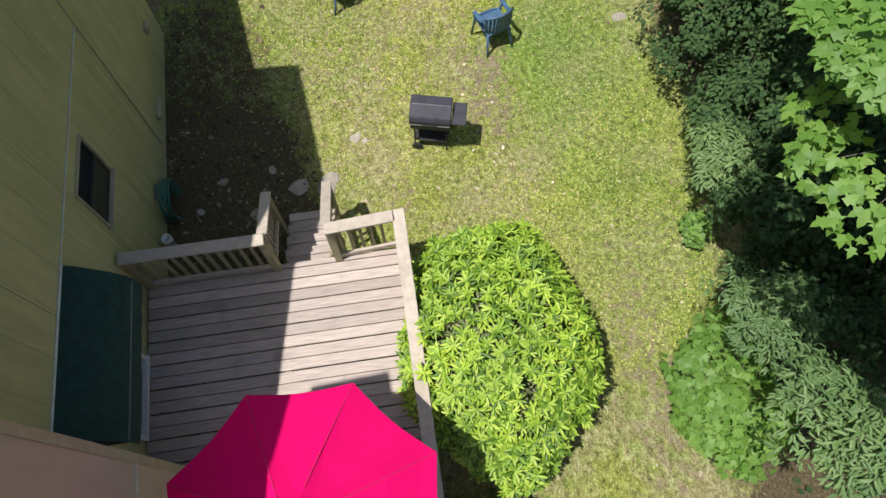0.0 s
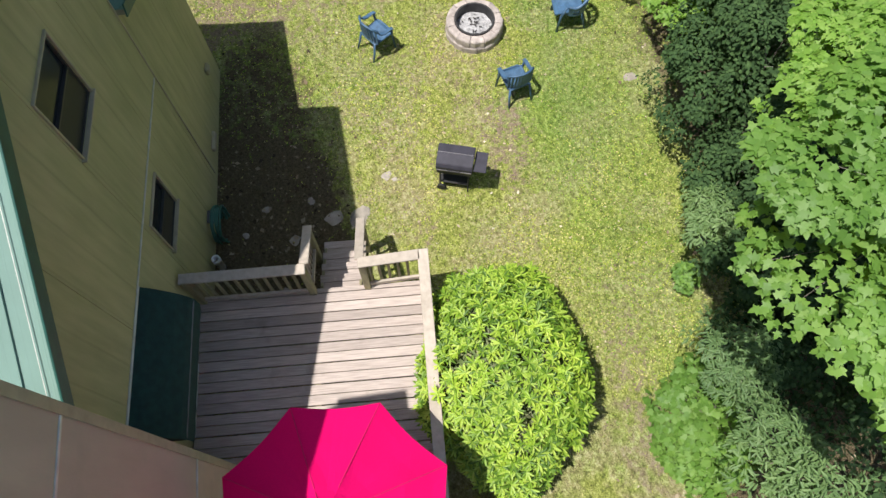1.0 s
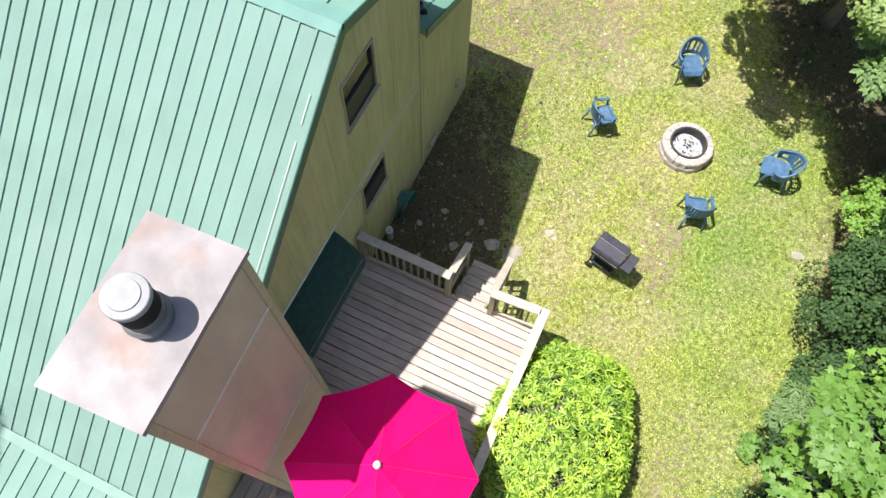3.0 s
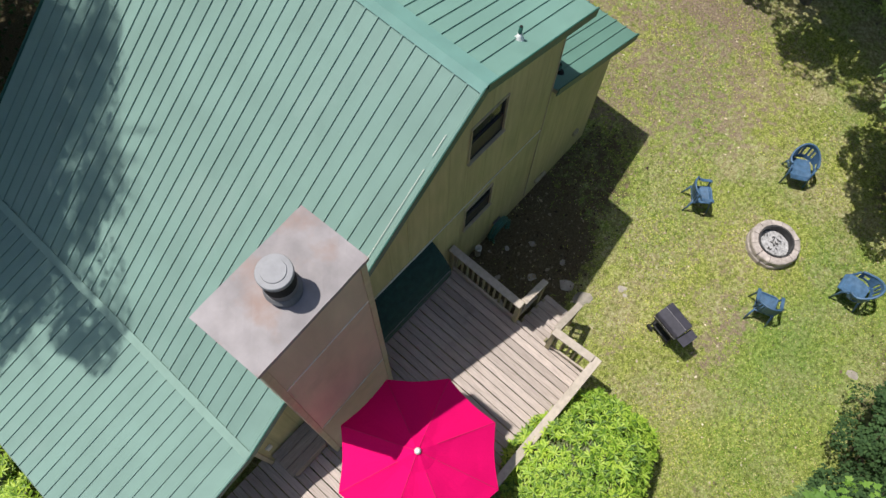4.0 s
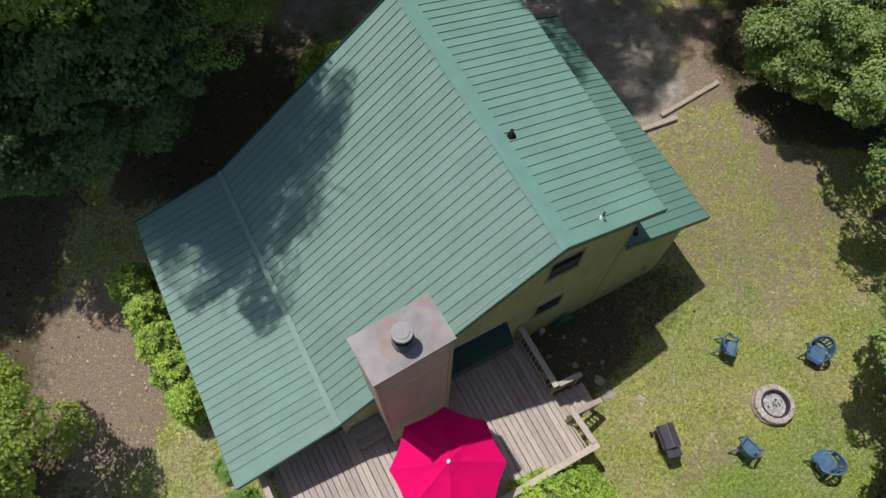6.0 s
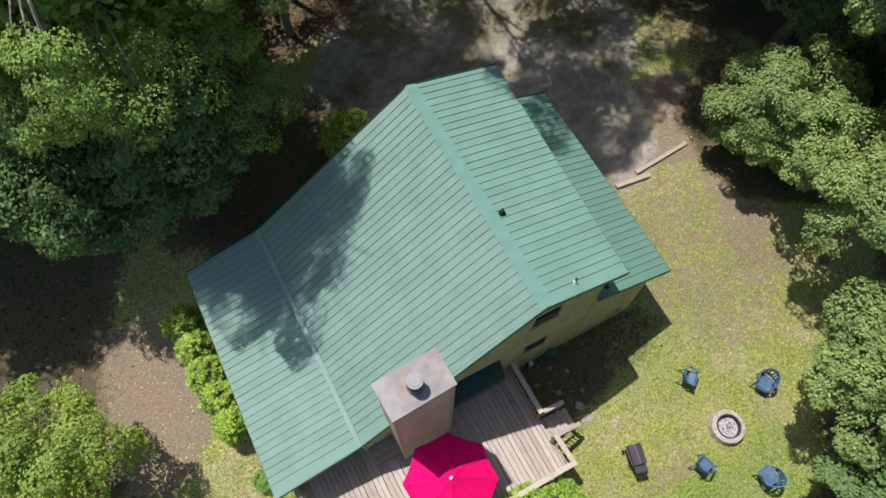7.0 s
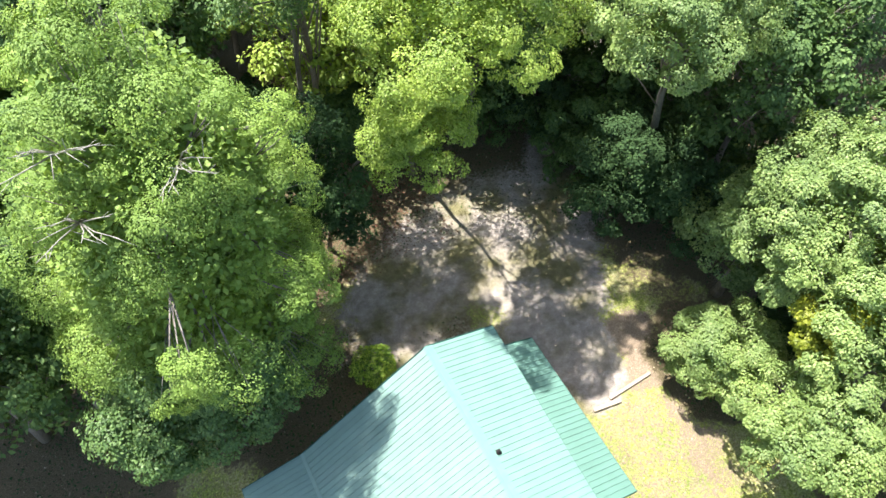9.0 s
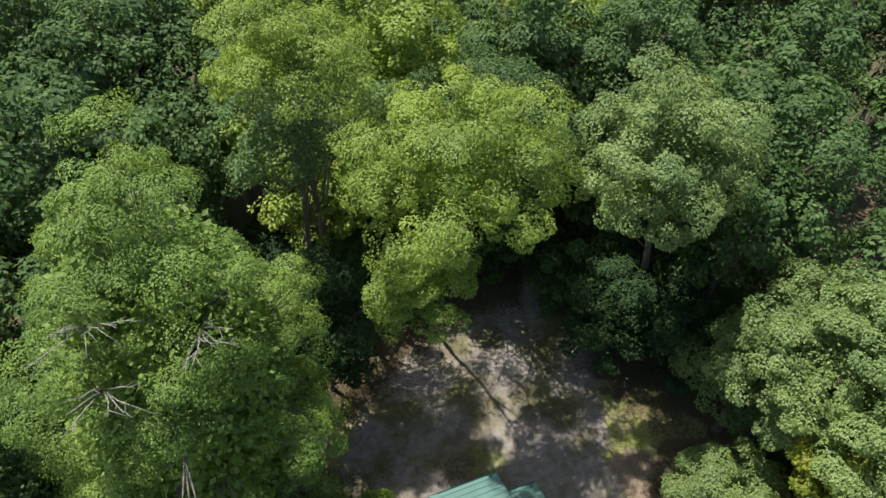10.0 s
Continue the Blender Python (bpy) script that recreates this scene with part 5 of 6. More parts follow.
def make_tree(name, label, base, height, centre, radii, leaf, seed, clumps=110, per=150, size=(0.10, 0.17), kind="oval", trunk=0.16, clump_r=(0.5, 0.95),
              limbs=9, low=-0.55, category="tree", group="", up=0.42, flat=0.72, bough=1.25, cone=0.15, rough=0.14, inner=1.4, gaps=()):
    """A tree: tapered trunk, limbs that reach the boughs, and a crown of leafy sprays set on the upper sides of the boughs. centre and radii tell the crown's form."""
    rs = np.random.RandomState(seed)
    base = np.array([base[0], base[1], float(gz(base[0], base[1])) - 0.1])
    t = thing(name, label, category, base, 0, group)
    centre = np.array(centre) - base
    radii = np.array(radii)
    n_b = max(10, clumps // 5)
    i = np.arange(n_b) + 0.5
    up_d = 1 - (1 - low) * i / n_b
    d = np.stack([np.sqrt(1 - up_d ** 2) * np.cos(2.39996 * i + seed), np.sqrt(1 - up_d ** 2) * np.sin(2.39996 * i + seed), up_d], -1) + rs.normal(scale=0.13, size=(n_b, 3))
    d = rs.permutation(d / np.linalg.norm(d, axis=1, keepdims=True))
    k = np.where(rs.rand(n_b, 1) < 0.8, rs.uniform(0.86 - rough, 1.0, (n_b, 1)), rs.uniform(0.4, 0.7, (n_b, 1)))
    lump = 1 + rough * np.sin(6.2 * d[:, :1] + seed) * np.cos(5.4 * d[:, 1:2] + seed * 0.7)
    taper = np.concatenate([np.repeat(1 - cone * np.clip(d[:, 2:], 0, 1), 2, 1), np.ones((n_b, 1))], 1)
    heads = centre + d * radii * k * lump * taper * 0.9
    head_r = rs.uniform(*clump_r, len(heads)) * bough
    sub = 11
    out = d * np.array([1, 1, 0.4]) + np.array([0, 0, 0.75])
    e = unit(rs, len(heads) * sub) + np.repeat(out, sub, 0) * 0.75
    e /= np.linalg.norm(e, axis=1, keepdims=True)
    hr = np.repeat(head_r, sub)
    pts = np.repeat(heads, sub, 0) + e * hr[:, None] * np.array([1, 1, flat]) * rs.uniform(0.55, 1.0, (len(e), 1))
    rad = hr * rs.uniform(0.24, 0.46, len(pts))
    n_leaf = max(6, int(per * 0.5))
    n = len(pts) * n_leaf
    f = unit(rs, n) + np.repeat(e, n_leaf, 0) * 0.45
    f /= np.linalg.norm(f, axis=1, keepdims=True)
    where = np.repeat(pts, n_leaf, 0) + f * np.repeat(rad, n_leaf)[:, None] * rs.uniform(0.45, 1.0, (n, 1)) ** 0.5 * np.array([1, 1, flat])
    nrm = f * 0.45 + np.repeat(e, n_leaf, 0) * 0.4 + np.array([0, 0, up]) + rs.normal(scale=0.24, size=(n, 3))
    way = f * np.array([1, 1, 0.2]) + rs.normal(scale=0.5, size=(n, 3)) - np.array([0, 0, 0.35])
    # thin leaves inside the crown
    n_in = n // 6
    g = unit(rs, n_in)
    g[:, 2] = np.maximum(g[:, 2], low)
    where = np.concatenate([where, centre + g * radii * rs.uniform(0.25, 0.8, (n_in, 1)) * 0.9])
    nrm = np.concatenate([nrm, rs.normal(size=(n_in, 3)) * 0.5 + np.array([0, 0, 0.8])])
    way = np.concatenate([way, unit(rs, n_in)])
    sz = np.concatenate([rs.uniform(*size, n), rs.uniform(*size, n_in) * inner])
    ok = np.ones(len(where), bool)
    for *p, r in gaps:
        ok &= np.linalg.norm((where + base - np.array(p)) * np.array([1, 0.55, 1]), axis=1) > r
    where, nrm, way, sz = where[ok], nrm[ok], way[ok], sz[ok]
    part("crown", leaves_mesh("crown", kind, where, nrm, way, sz, LEAF[leaf]), None, t)
    own = bmesh.new()
    top = centre + np.array([0, 0, radii[2] * 0.45])
    steps = 7
    stem = [Vector(top * (i / steps) * np.array([(i / steps) ** 0.8, (i / steps) ** 0.8, 1.0])) + Vector(rs.normal(scale=0.06, size=3) * (0 < i)) for i in range(steps + 1)]
    tube(stem, [trunk * (1.25 if i == 0 else 1 - 0.85 * i / steps) for i in range(steps + 1)], 9, own)
    for i, b in enumerate(heads[: limbs * 4]):
        f = (0.35 + 0.6 * rs.rand()) * steps
        a = stem[int(f)].lerp(stem[min(int(f) + 1, steps)], f - int(f))
        b = Vector(b)
        m = a.lerp(b, 0.5) + Vector((0, 0, 0.12 * (b - a).length * (1 if i % 3 else -0.3))) + Vector(rs.normal(scale=0.12, size=3))
        r = trunk * (0.3 if i < limbs else 0.15)
        tube([a, m, b], [r, r * 0.6, r * 0.2], 5, own)
        for j in range(3):
            tube([m.lerp(b, 0.4), Vector(pts[(i * sub + j * 3) % len(pts)])], [r * 0.35, r * 0.1], 4, own)
    part("trunk", own, M["bark"], t, smooth=True)
    return t


def make_bush(name, label, at, radii, leaf, seed, heads=260, per=8, length=(0.09, 0.14), category="shrub", kind="lance", old=None, group="", hollow=0.55):
    """A rounded evergreen bush of leaf rosettes on short stems."""
    rs = np.random.RandomState(seed)
    z0 = float(gz(at[0], at[1]))
    t = thing(name, label, category, (at[0], at[1], z0), 0, group)
    radii = np.array(radii)

    def heads_at(n, k0, k1):
        d = unit(rs, n * 3)
        d = d[d[:, 2] > -0.25][:n]
        lump = 1 + 0.08 * np.sin(d[:, :1] * 5 + seed) * np.cos(d[:, 1:2] * 4.3 + seed)
        return d, np.array([0, 0, radii[2] * 0.45]) + d * radii * np.array([1, 1, 0.62]) * lump * rs.uniform(k0, k1, (len(d), 1))

    def rosettes(d, p, per, lens, tilt):
        n = len(p)
        axis = d * 0.55 + np.array([0, 0, 0.75]) + rs.normal(scale=0.16, size=(n, 3))
        axis /= np.linalg.norm(axis, axis=1, keepdims=True)
        ref = np.cross(axis, np.array([0.3, 0.9, 0.1]))
        ref /= np.linalg.norm(ref, axis=1, keepdims=True)
        oth = np.cross(axis, ref)
        a = (np.arange(per)[None] / per + rs.rand(n, 1)) * 2 * math.pi + rs.normal(scale=0.16, size=(n, per))
        out = np.cos(a)[..., None] * ref[:, None] + np.sin(a)[..., None] * oth[:, None]
        lift = rs.uniform(*tilt, (n, per, 1))
        way = out * np.cos(lift) + axis[:, None] * np.sin(lift)
        nrm = axis[:, None] * np.cos(lift) - out * np.sin(lift)
        return np.repeat(p, per, 0), nrm.reshape(-1, 3), way.reshape(-1, 3), (rs.uniform(*lens, (n, 1)) * rs.uniform(0.75, 1.1, (n, per))).ravel()

    d, p = heads_at(heads, 0.9, 1.04)
    part("foliage", leaves_mesh("foliage", kind, *rosettes(d, p, per, length, (0.05, 0.5)), LEAF[leaf]), None, t, smooth=True)
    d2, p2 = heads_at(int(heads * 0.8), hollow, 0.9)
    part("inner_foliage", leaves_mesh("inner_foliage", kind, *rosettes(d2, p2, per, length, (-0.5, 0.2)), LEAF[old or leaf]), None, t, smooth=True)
    own = bmesh.new()
    for j in range(26):
        b = Vector(p2[j * len(p2) // 26])
        m = Vector((b.x * 0.45, b.y * 0.45, b.z * 0.5)) + Vector(rs.normal(scale=0.06, size=3))
        tube([(b.x * 0.08, b.y * 0.08, -0.05), m, b], [0.022, 0.014, 0.006], 5, own)
    part("stems", own, M["bark"], t)
    return t


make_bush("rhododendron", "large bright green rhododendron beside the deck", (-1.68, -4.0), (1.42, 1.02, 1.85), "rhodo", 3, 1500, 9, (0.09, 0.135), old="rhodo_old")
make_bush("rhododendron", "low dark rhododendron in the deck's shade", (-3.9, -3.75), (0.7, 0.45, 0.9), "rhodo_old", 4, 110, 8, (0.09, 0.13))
for x, y, r, s in ((-7.8, 2.3, 0.5, 11), (-7.85, 3.1, 0.55, 12), (-7.95, 4.0, 0.55, 13), (-8.0, 4.9, 0.5, 14), (-8.1, 5.8, 0.55, 15)):
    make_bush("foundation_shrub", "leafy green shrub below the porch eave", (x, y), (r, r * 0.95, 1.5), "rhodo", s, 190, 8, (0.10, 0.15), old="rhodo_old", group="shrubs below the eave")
make_bush("foundation_shrub", "small bright shrub at the deck's corner", (-7.75, -0.35), (0.4, 0.4, 0.7), "shrub", 17, 90, 8, (0.09, 0.13), group="shrubs below the eave")
make_bush("foundation_shrub", "small bright shrub at the deck's corner", (-7.7, 0.6), (0.3, 0.3, 0.5), "shrub", 18, 60, 8, (0.08, 0.12), group="shrubs below the eave")
make_bush("garden_shrub", "bright green shrub behind the house", (-1.0, 9.3), (0.9, 0.85, 1.3), "rhodo", 19, 260, 8, (0.11, 0.16), old="shrub")

make_tree("maple_tree", "young maple with large bright lobed leaves", (-1.2, -8.9), 7, (-2.05, -7.05, 5.4), (1.55, 1.7, 0.7), "maple", 31, 190, 64, (0.06, 0.1), "maple", 0.09, (0.3, 0.5), 8, -0.3, up=0.85, flat=0.4)
make_tree("maple_tree", "slim maple with bright lobed leaves at the lawn's edge", (0.6, -8.6), 5, (0.4, -7.75, 4.0), (1.0, 0.8, 0.5), "maple", 38, 70, 46, (0.07, 0.11), "maple", 0.06, (0.25, 0.42), 7, -0.3, up=0.85, flat=0.4)
make_tree("maple_sapling", "low maple sapling at the lawn's edge", (-2.85, -6.5), 3, (-2.75, -6.12, 1.4), (0.9, 0.42, 0.6), "maple", 32, 70, 26, (0.07, 0.11), "maple", 0.04, (0.2, 0.32), 6, -0.3, up=0.5, flat=0.6, group="saplings")
make_tree("ash_sapling", "grey green sapling among the trees", (-3.2, -6.9), 4, (-3.25, -6.4, 2.9), (0.5, 0.45, 0.3), "ash_tree", 33, 50, 36, (0.07, 0.11), "lance", 0.05, (0.18, 0.3), 6, -0.3, up=0.8, flat=0.45, group="saplings")
make_tree("ash_sapling", "grey green sapling among the trees", (-2.1, -6.7), 3, (-2.15, -6.35, 2.3), (0.36, 0.3, 0.25), "ash_tree", 34, 50, 30, (0.06, 0.1), "lance", 0.04, (0.16, 0.26), 6, -0.3, up=0.8, flat=0.45, group="saplings")
make_tree("ash_sapling", "low grey green sapling at the edge of the woods", (0.1, -7.3), 3, (0.1, -6.95, 1.3), (0.4, 0.3, 0.35), "ash_tree", 39, 40, 32, (0.07, 0.11), "lance", 0.04, (0.14, 0.24), 6, -0.3, up=0.8, flat=0.45, group="saplings")
make_tree("maple_sapling", "pale maple sapling at the lawn's edge", (4.0, -7.9), 3, (3.9, -7.6, 0.9), (0.7, 0.45, 0.5), "maple", 35, 50, 30, (0.05, 0.09), "maple", 0.04, (0.2, 0.32), 6, -0.3, up=0.5, flat=0.6, group="saplings")
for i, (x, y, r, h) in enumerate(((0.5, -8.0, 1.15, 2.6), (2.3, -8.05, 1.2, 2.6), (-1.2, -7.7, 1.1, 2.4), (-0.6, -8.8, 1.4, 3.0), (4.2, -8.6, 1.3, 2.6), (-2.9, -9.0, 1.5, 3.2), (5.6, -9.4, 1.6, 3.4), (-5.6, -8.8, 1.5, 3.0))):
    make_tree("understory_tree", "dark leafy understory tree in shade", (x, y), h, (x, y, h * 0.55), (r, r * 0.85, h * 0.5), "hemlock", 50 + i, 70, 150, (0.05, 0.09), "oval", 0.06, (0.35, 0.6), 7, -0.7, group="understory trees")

make_tree("oak_sapling", "slender oak sapling leaning over the lawn's edge", (6.4, -8.0), 4, (5.5, -6.75, 3.0), (1.0, 0.9, 0.6), "oak", 36, 60, 70, (0.08, 0.13), "oval", 0.05, (0.25, 0.45), 6, -0.3, up=0.8, flat=0.45, group="saplings")
make_tree("maple_sapling", "small maple sapling at the lawn's shady corner", (4.3, -8.2), 4, (4.1, -7.75, 2.5), (0.7, 0.5, 0.4), "shrub", 37, 50, 60, (0.06, 0.1), "maple", 0.05, (0.2, 0.36), 6, -0.3, up=0.85, flat=0.4, group="saplings")
make_bush("low_plant", "low bright green plant where lawn meets woods", (-0.4, -6.85), (0.2, 0.16, 0.45), "shrub", 44, 70, 7, (0.05, 0.08), category="plant", kind="oval", group="plants at the lawn's edge")

make_tree("oak_tree", "leafy tree that shades the fire ring chairs", (8.6, -6.0), 8, (7.8, -5.3, 4.1), (2.6, 2.4, 2.0), "pale", 61, 130, 260, (0.07, 0.12), "oval", 0.14, (0.45, 0.85), group="lawn edge trees")
make_tree("oak_tree", "leafy tree at the end of the lawn", (10.3, -1.6), 8, (10.3, -1.5, 4.6), (2.1, 2.2, 2.6), "pale", 62, 120, 260, (0.07, 0.12), "oval", 0.14, (0.45, 0.8), group="lawn edge trees")
make_tree("dogwood_tree", "rounded small tree beside the timbers", (10.6, 2.4), 5, (10.5, 2.3, 2.6), (2.1, 2.0, 2.2), "pale", 63, 200, 240, (0.065, 0.11), "oval", 0.1, (0.4, 0.75), group="lawn edge trees")
make_tree("tulip_tree", "tall pale green tree by the drive", (13.8, 5.6), 16, (13.5, 3.1, 8.3), (2.7, 2.7, 3.9), "pale", 64, 200, 340, (0.075, 0.125), "oval", 0.22, (0.6, 1.1), group="tall trees")
make_tree("sapling", "bright yellow green small tree", (12.0, 0.6), 7, (11.6, 0.4, 6.6), (1.2, 1.2, 1.4), "yellow", 65, 40, 130, (0.10, 0.16), "oval", 0.08, (0.35, 0.6), group="lawn edge trees")
make_tree("oak_tree", "tall leafy tree behind the lawn", (14.0, -1.0), 12, (13.4, -1.0, 7.5), (3.0, 3.0, 3.6), "pale", 66, 120, 240, (0.08, 0.13), "oval", 0.18, (0.55, 1.0), group="tall trees")
GAPS = ((-7.3, 8.2, 16.2, 0.75), (-7.5, 7.3, 14.9, 0.6), (-5.0, 7.5, 15.5, 0.45))
poplar = make_tree("poplar_tree", "very tall spreading tree behind the house", (-5.8, 11.8), 19, (-5.7, 11.55, 9.9), (4.6, 5.85, 9.5), "poplar", 71, 560, 390, (0.05, 0.085), "oval", 0.3, (0.58, 1.05), 30, -0.62, group="tall trees", up=0.26, cone=0.37, rough=0.17, inner=3.4, gaps=GAPS)
rs = np.random.RandomState(9)
for x, y, z, r in GAPS:
    a = Vector((x + 0.2, y + 1.6, z - 0.8)) - poplar.location
    for k in range(8):
        turn = -1.2 + 2.4 * k / 7 + 0.2 * rs.normal()
        b = a + Vector((1.5 * r * math.sin(turn), -1.5 + 0.3 * rs.normal(), 0.7 + 1.1 * r * math.cos(turn)))
        m = a.lerp(b, 0.5) + Vector(rs.normal(scale=0.07, size=3))
        own = tube([a, m, b], [0.024, 0.015, 0.005], 5)
        for u in (0.3, 0.6):
            q = m.lerp(b, u)
            tube([q, q + (b - a) * 0.22 + Vector(rs.normal(scale=0.14, size=3))], [0.011, 0.004], 4, own)
        part("bare_branch", own, M["palebark"], poplar, "pale bare branch", smooth=True)
make_tree("oak_tree", "dark leafy tree under the crown of the tall poplar", (-7.4, 13.4), 12, (-8.2, 11.7, 6.8), (2.6, 2.8, 3.6), "poplar", 177, 120, 220, (0.06, 0.1), "oval", 0.18, (0.6, 1.0), 12, -0.9, group="tall trees", inner=2.0)
make_tree("tulip_tree", "tall bright tree that overhangs the drive", (5.2, 18.2), 18, (3.9, 11.7, 14.5), (3.3, 2.9, 2.9), "tulip", 72, 160, 330, (0.06, 0.1), "oval", 0.14, (0.6, 1.05), 2, -0.7, group="tall trees")
make_tree("tulip_tree", "tall yellow green tree behind the drive", (0.6, 19.2), 18, (0.6, 16.6, 16.8), (2.4, 2.0, 1.7), "tulip", 172, 100, 280, (0.06, 0.1), "oval", 0.16, (0.6, 1.05), 3, -0.7, group="tall trees")
make_tree("tulip_tree", "lower bright tree at the drive's bank", (-0.2, 16.0), 9, (2.1, 11.1, 10.9), (1.45, 1.25, 1.7), "tulip", 73, 80, 300, (0.06, 0.1), "oval", 0.1, (0.5, 0.85), 2, -0.8, group="tall trees")
make_tree("oak_tree", "tall leafy tree whose crown meets the bright trees", (8.6, 18.6), 16, (7.3, 14.8, 12.8), (3.6, 3.3, 2.6), "deep", 173, 110, 150, (0.08, 0.13), "oval", 0.2, (0.6, 1.1), 12, -0.7, group="tall trees")
make_tree("oak_tree", "tall leafy tree whose crown meets the bright trees", (1.6, 20.4), 16, (1.2, 18.2, 12.8), (3.6, 2.6, 2.8), "oak", 176, 110, 130, (0.08, 0.13), "oval", 0.2, (0.6, 1.1), 12, -0.7, group="tall trees")
make_tree("oak_tree", "tall leafy tree across the drive", (14.6, 12.4), 17, (10.6, 9.6, 13.8), (2.9, 2.6, 3.3), "pale", 74, 150, 300, (0.07, 0.115), "oval", 0.22, (0.55, 1.0), 12, -0.7, group="tall trees")
# Dark hemlock leaves on the next two also carry the woods' shade in colour.
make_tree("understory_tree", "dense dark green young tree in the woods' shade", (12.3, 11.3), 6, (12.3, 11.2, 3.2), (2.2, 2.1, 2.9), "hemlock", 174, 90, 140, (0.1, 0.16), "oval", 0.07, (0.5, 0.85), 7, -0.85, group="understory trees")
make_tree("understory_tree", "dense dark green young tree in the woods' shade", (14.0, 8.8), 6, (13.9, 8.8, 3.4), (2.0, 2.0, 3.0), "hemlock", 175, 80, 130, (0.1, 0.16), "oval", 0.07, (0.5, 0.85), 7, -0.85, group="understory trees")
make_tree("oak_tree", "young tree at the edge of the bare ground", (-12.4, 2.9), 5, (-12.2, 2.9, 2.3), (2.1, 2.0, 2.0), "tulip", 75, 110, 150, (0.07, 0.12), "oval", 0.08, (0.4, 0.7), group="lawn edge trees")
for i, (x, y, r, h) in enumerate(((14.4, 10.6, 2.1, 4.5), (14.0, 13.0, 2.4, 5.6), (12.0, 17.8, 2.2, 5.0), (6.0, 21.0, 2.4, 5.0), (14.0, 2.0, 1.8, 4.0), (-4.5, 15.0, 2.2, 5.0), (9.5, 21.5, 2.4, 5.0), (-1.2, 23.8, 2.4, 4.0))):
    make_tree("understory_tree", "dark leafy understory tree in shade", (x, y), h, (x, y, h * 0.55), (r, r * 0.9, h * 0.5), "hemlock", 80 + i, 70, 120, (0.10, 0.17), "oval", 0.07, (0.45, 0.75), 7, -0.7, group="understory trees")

make_tree("poplar_tree", "tall leafy tree beside the bare ground", (-13.8, 13.4), 15, (-13.4, 13.0, 8.6), (3.2, 3.0, 5.4), "oak", 76, 170, 130, (0.11, 0.18), "oval", 0.22, (0.6, 1.1), 12, -0.9, group="tall trees")
for i, (x, y, z) in enumerate(((6.5, 22.5, 12.5), (11.3, 18.4, 13.0), (15.6, 16.5, 12.5), (16.0, 9.0, 11.5))):
    make_tree("oak_tree", "tall leafy tree that shades the drive", (x, y + 0.8), z + 3, (x, y, z), (3.1, 3.0, 3.6), "deep" if i else "tulip", 90 + i, 130, 120, (0.12, 0.2), "oval", 0.2, (0.6, 1.1), 10, -0.8, group="tall trees")

make_tree("oak_tree", "low spreading tree behind the porch", (-6.4, 9.6), 8, (-6.3, 9.2, 4.8), (3.8, 2.1, 2.8), "oak", 77, 180, 150, (0.09, 0.15), "oval", 0.12, (0.5, 0.9), 10, -0.8, group="tall trees")
make_tree("oak_tree", "leafy tree at the drive's edge", (14.6, 5.8), 8, (14.4, 5.6, 4.6), (2.6, 2.6, 3.4), "pale", 78, 150, 150, (0.09, 0.15), "oval", 0.12, (0.5, 0.9), 10, -0.8, group="tall trees")

# Added tree: shades the gravel; dark leaf colour stands in for the unlit gap.
make_tree("gap_fill_tree", "added dark tree that fills the shaded gap between two tall trees", (-0.9, 14.6), 11, (-0.7, 14.3, 6.4), (1.9, 1.8, 5.2), "hemlock", 79, 110, 150, (0.09, 0.15), "oval", 0.14, (0.5, 0.9), 9, -0.9, group="tall trees")

for i, (x, y, r, h) in enumerate(((16.6, 11.6, 2.6, 6.0), (17.4, 14.6, 2.8, 6.5), (14.6, 16.2, 2.6, 6.0), (10.6, 19.4, 2.6, 6.0), (18.6, 8.6, 2.8, 6.0), (16.4, 18.8, 2.8, 6.5), (3.4, 21.0, 2.6, 5.5), (13.2, 21.0, 2.8, 6.0), (12.4, 14.8, 2.2, 5.0))):
    make_tree("understory_tree", "dense dark green young tree in the woods' shade", (x, y), h, (x, y, h * 0.52), (r, r * 0.95, h * 0.52), "deep", 140 + i, 80, 110, (0.12, 0.2), "oval", 0.07, (0.5, 0.85), 7, -0.85, group="understory trees")

for i, (x, y, h, r) in enumerate([(-3.4, 19.0, 9, 2.2), (-6.5, 20.5, 9, 2.3)]):
    make_tree("understory_tree", "dense dark green young tree in the woods' shade", (x, y), h, (x, y, h * 0.52), (r, r * 0.95, h * 0.52), "deep", 170 + i, 80, 90, (0.12, 0.2), "oval", 0.07, (0.5, 0.85), 7, -0.85, group="understory trees")
make_tree("oak_tree", "low leafy tree beside the porch shrubs", (-8.8, 9.4), 6, (-8.5, 8.9, 4.2), (1.7, 1.4, 2.0), "oak", 160, 130, 140, (0.09, 0.15), "oval", 0.09, (0.5, 0.85), 9, -0.8, group="tall trees")

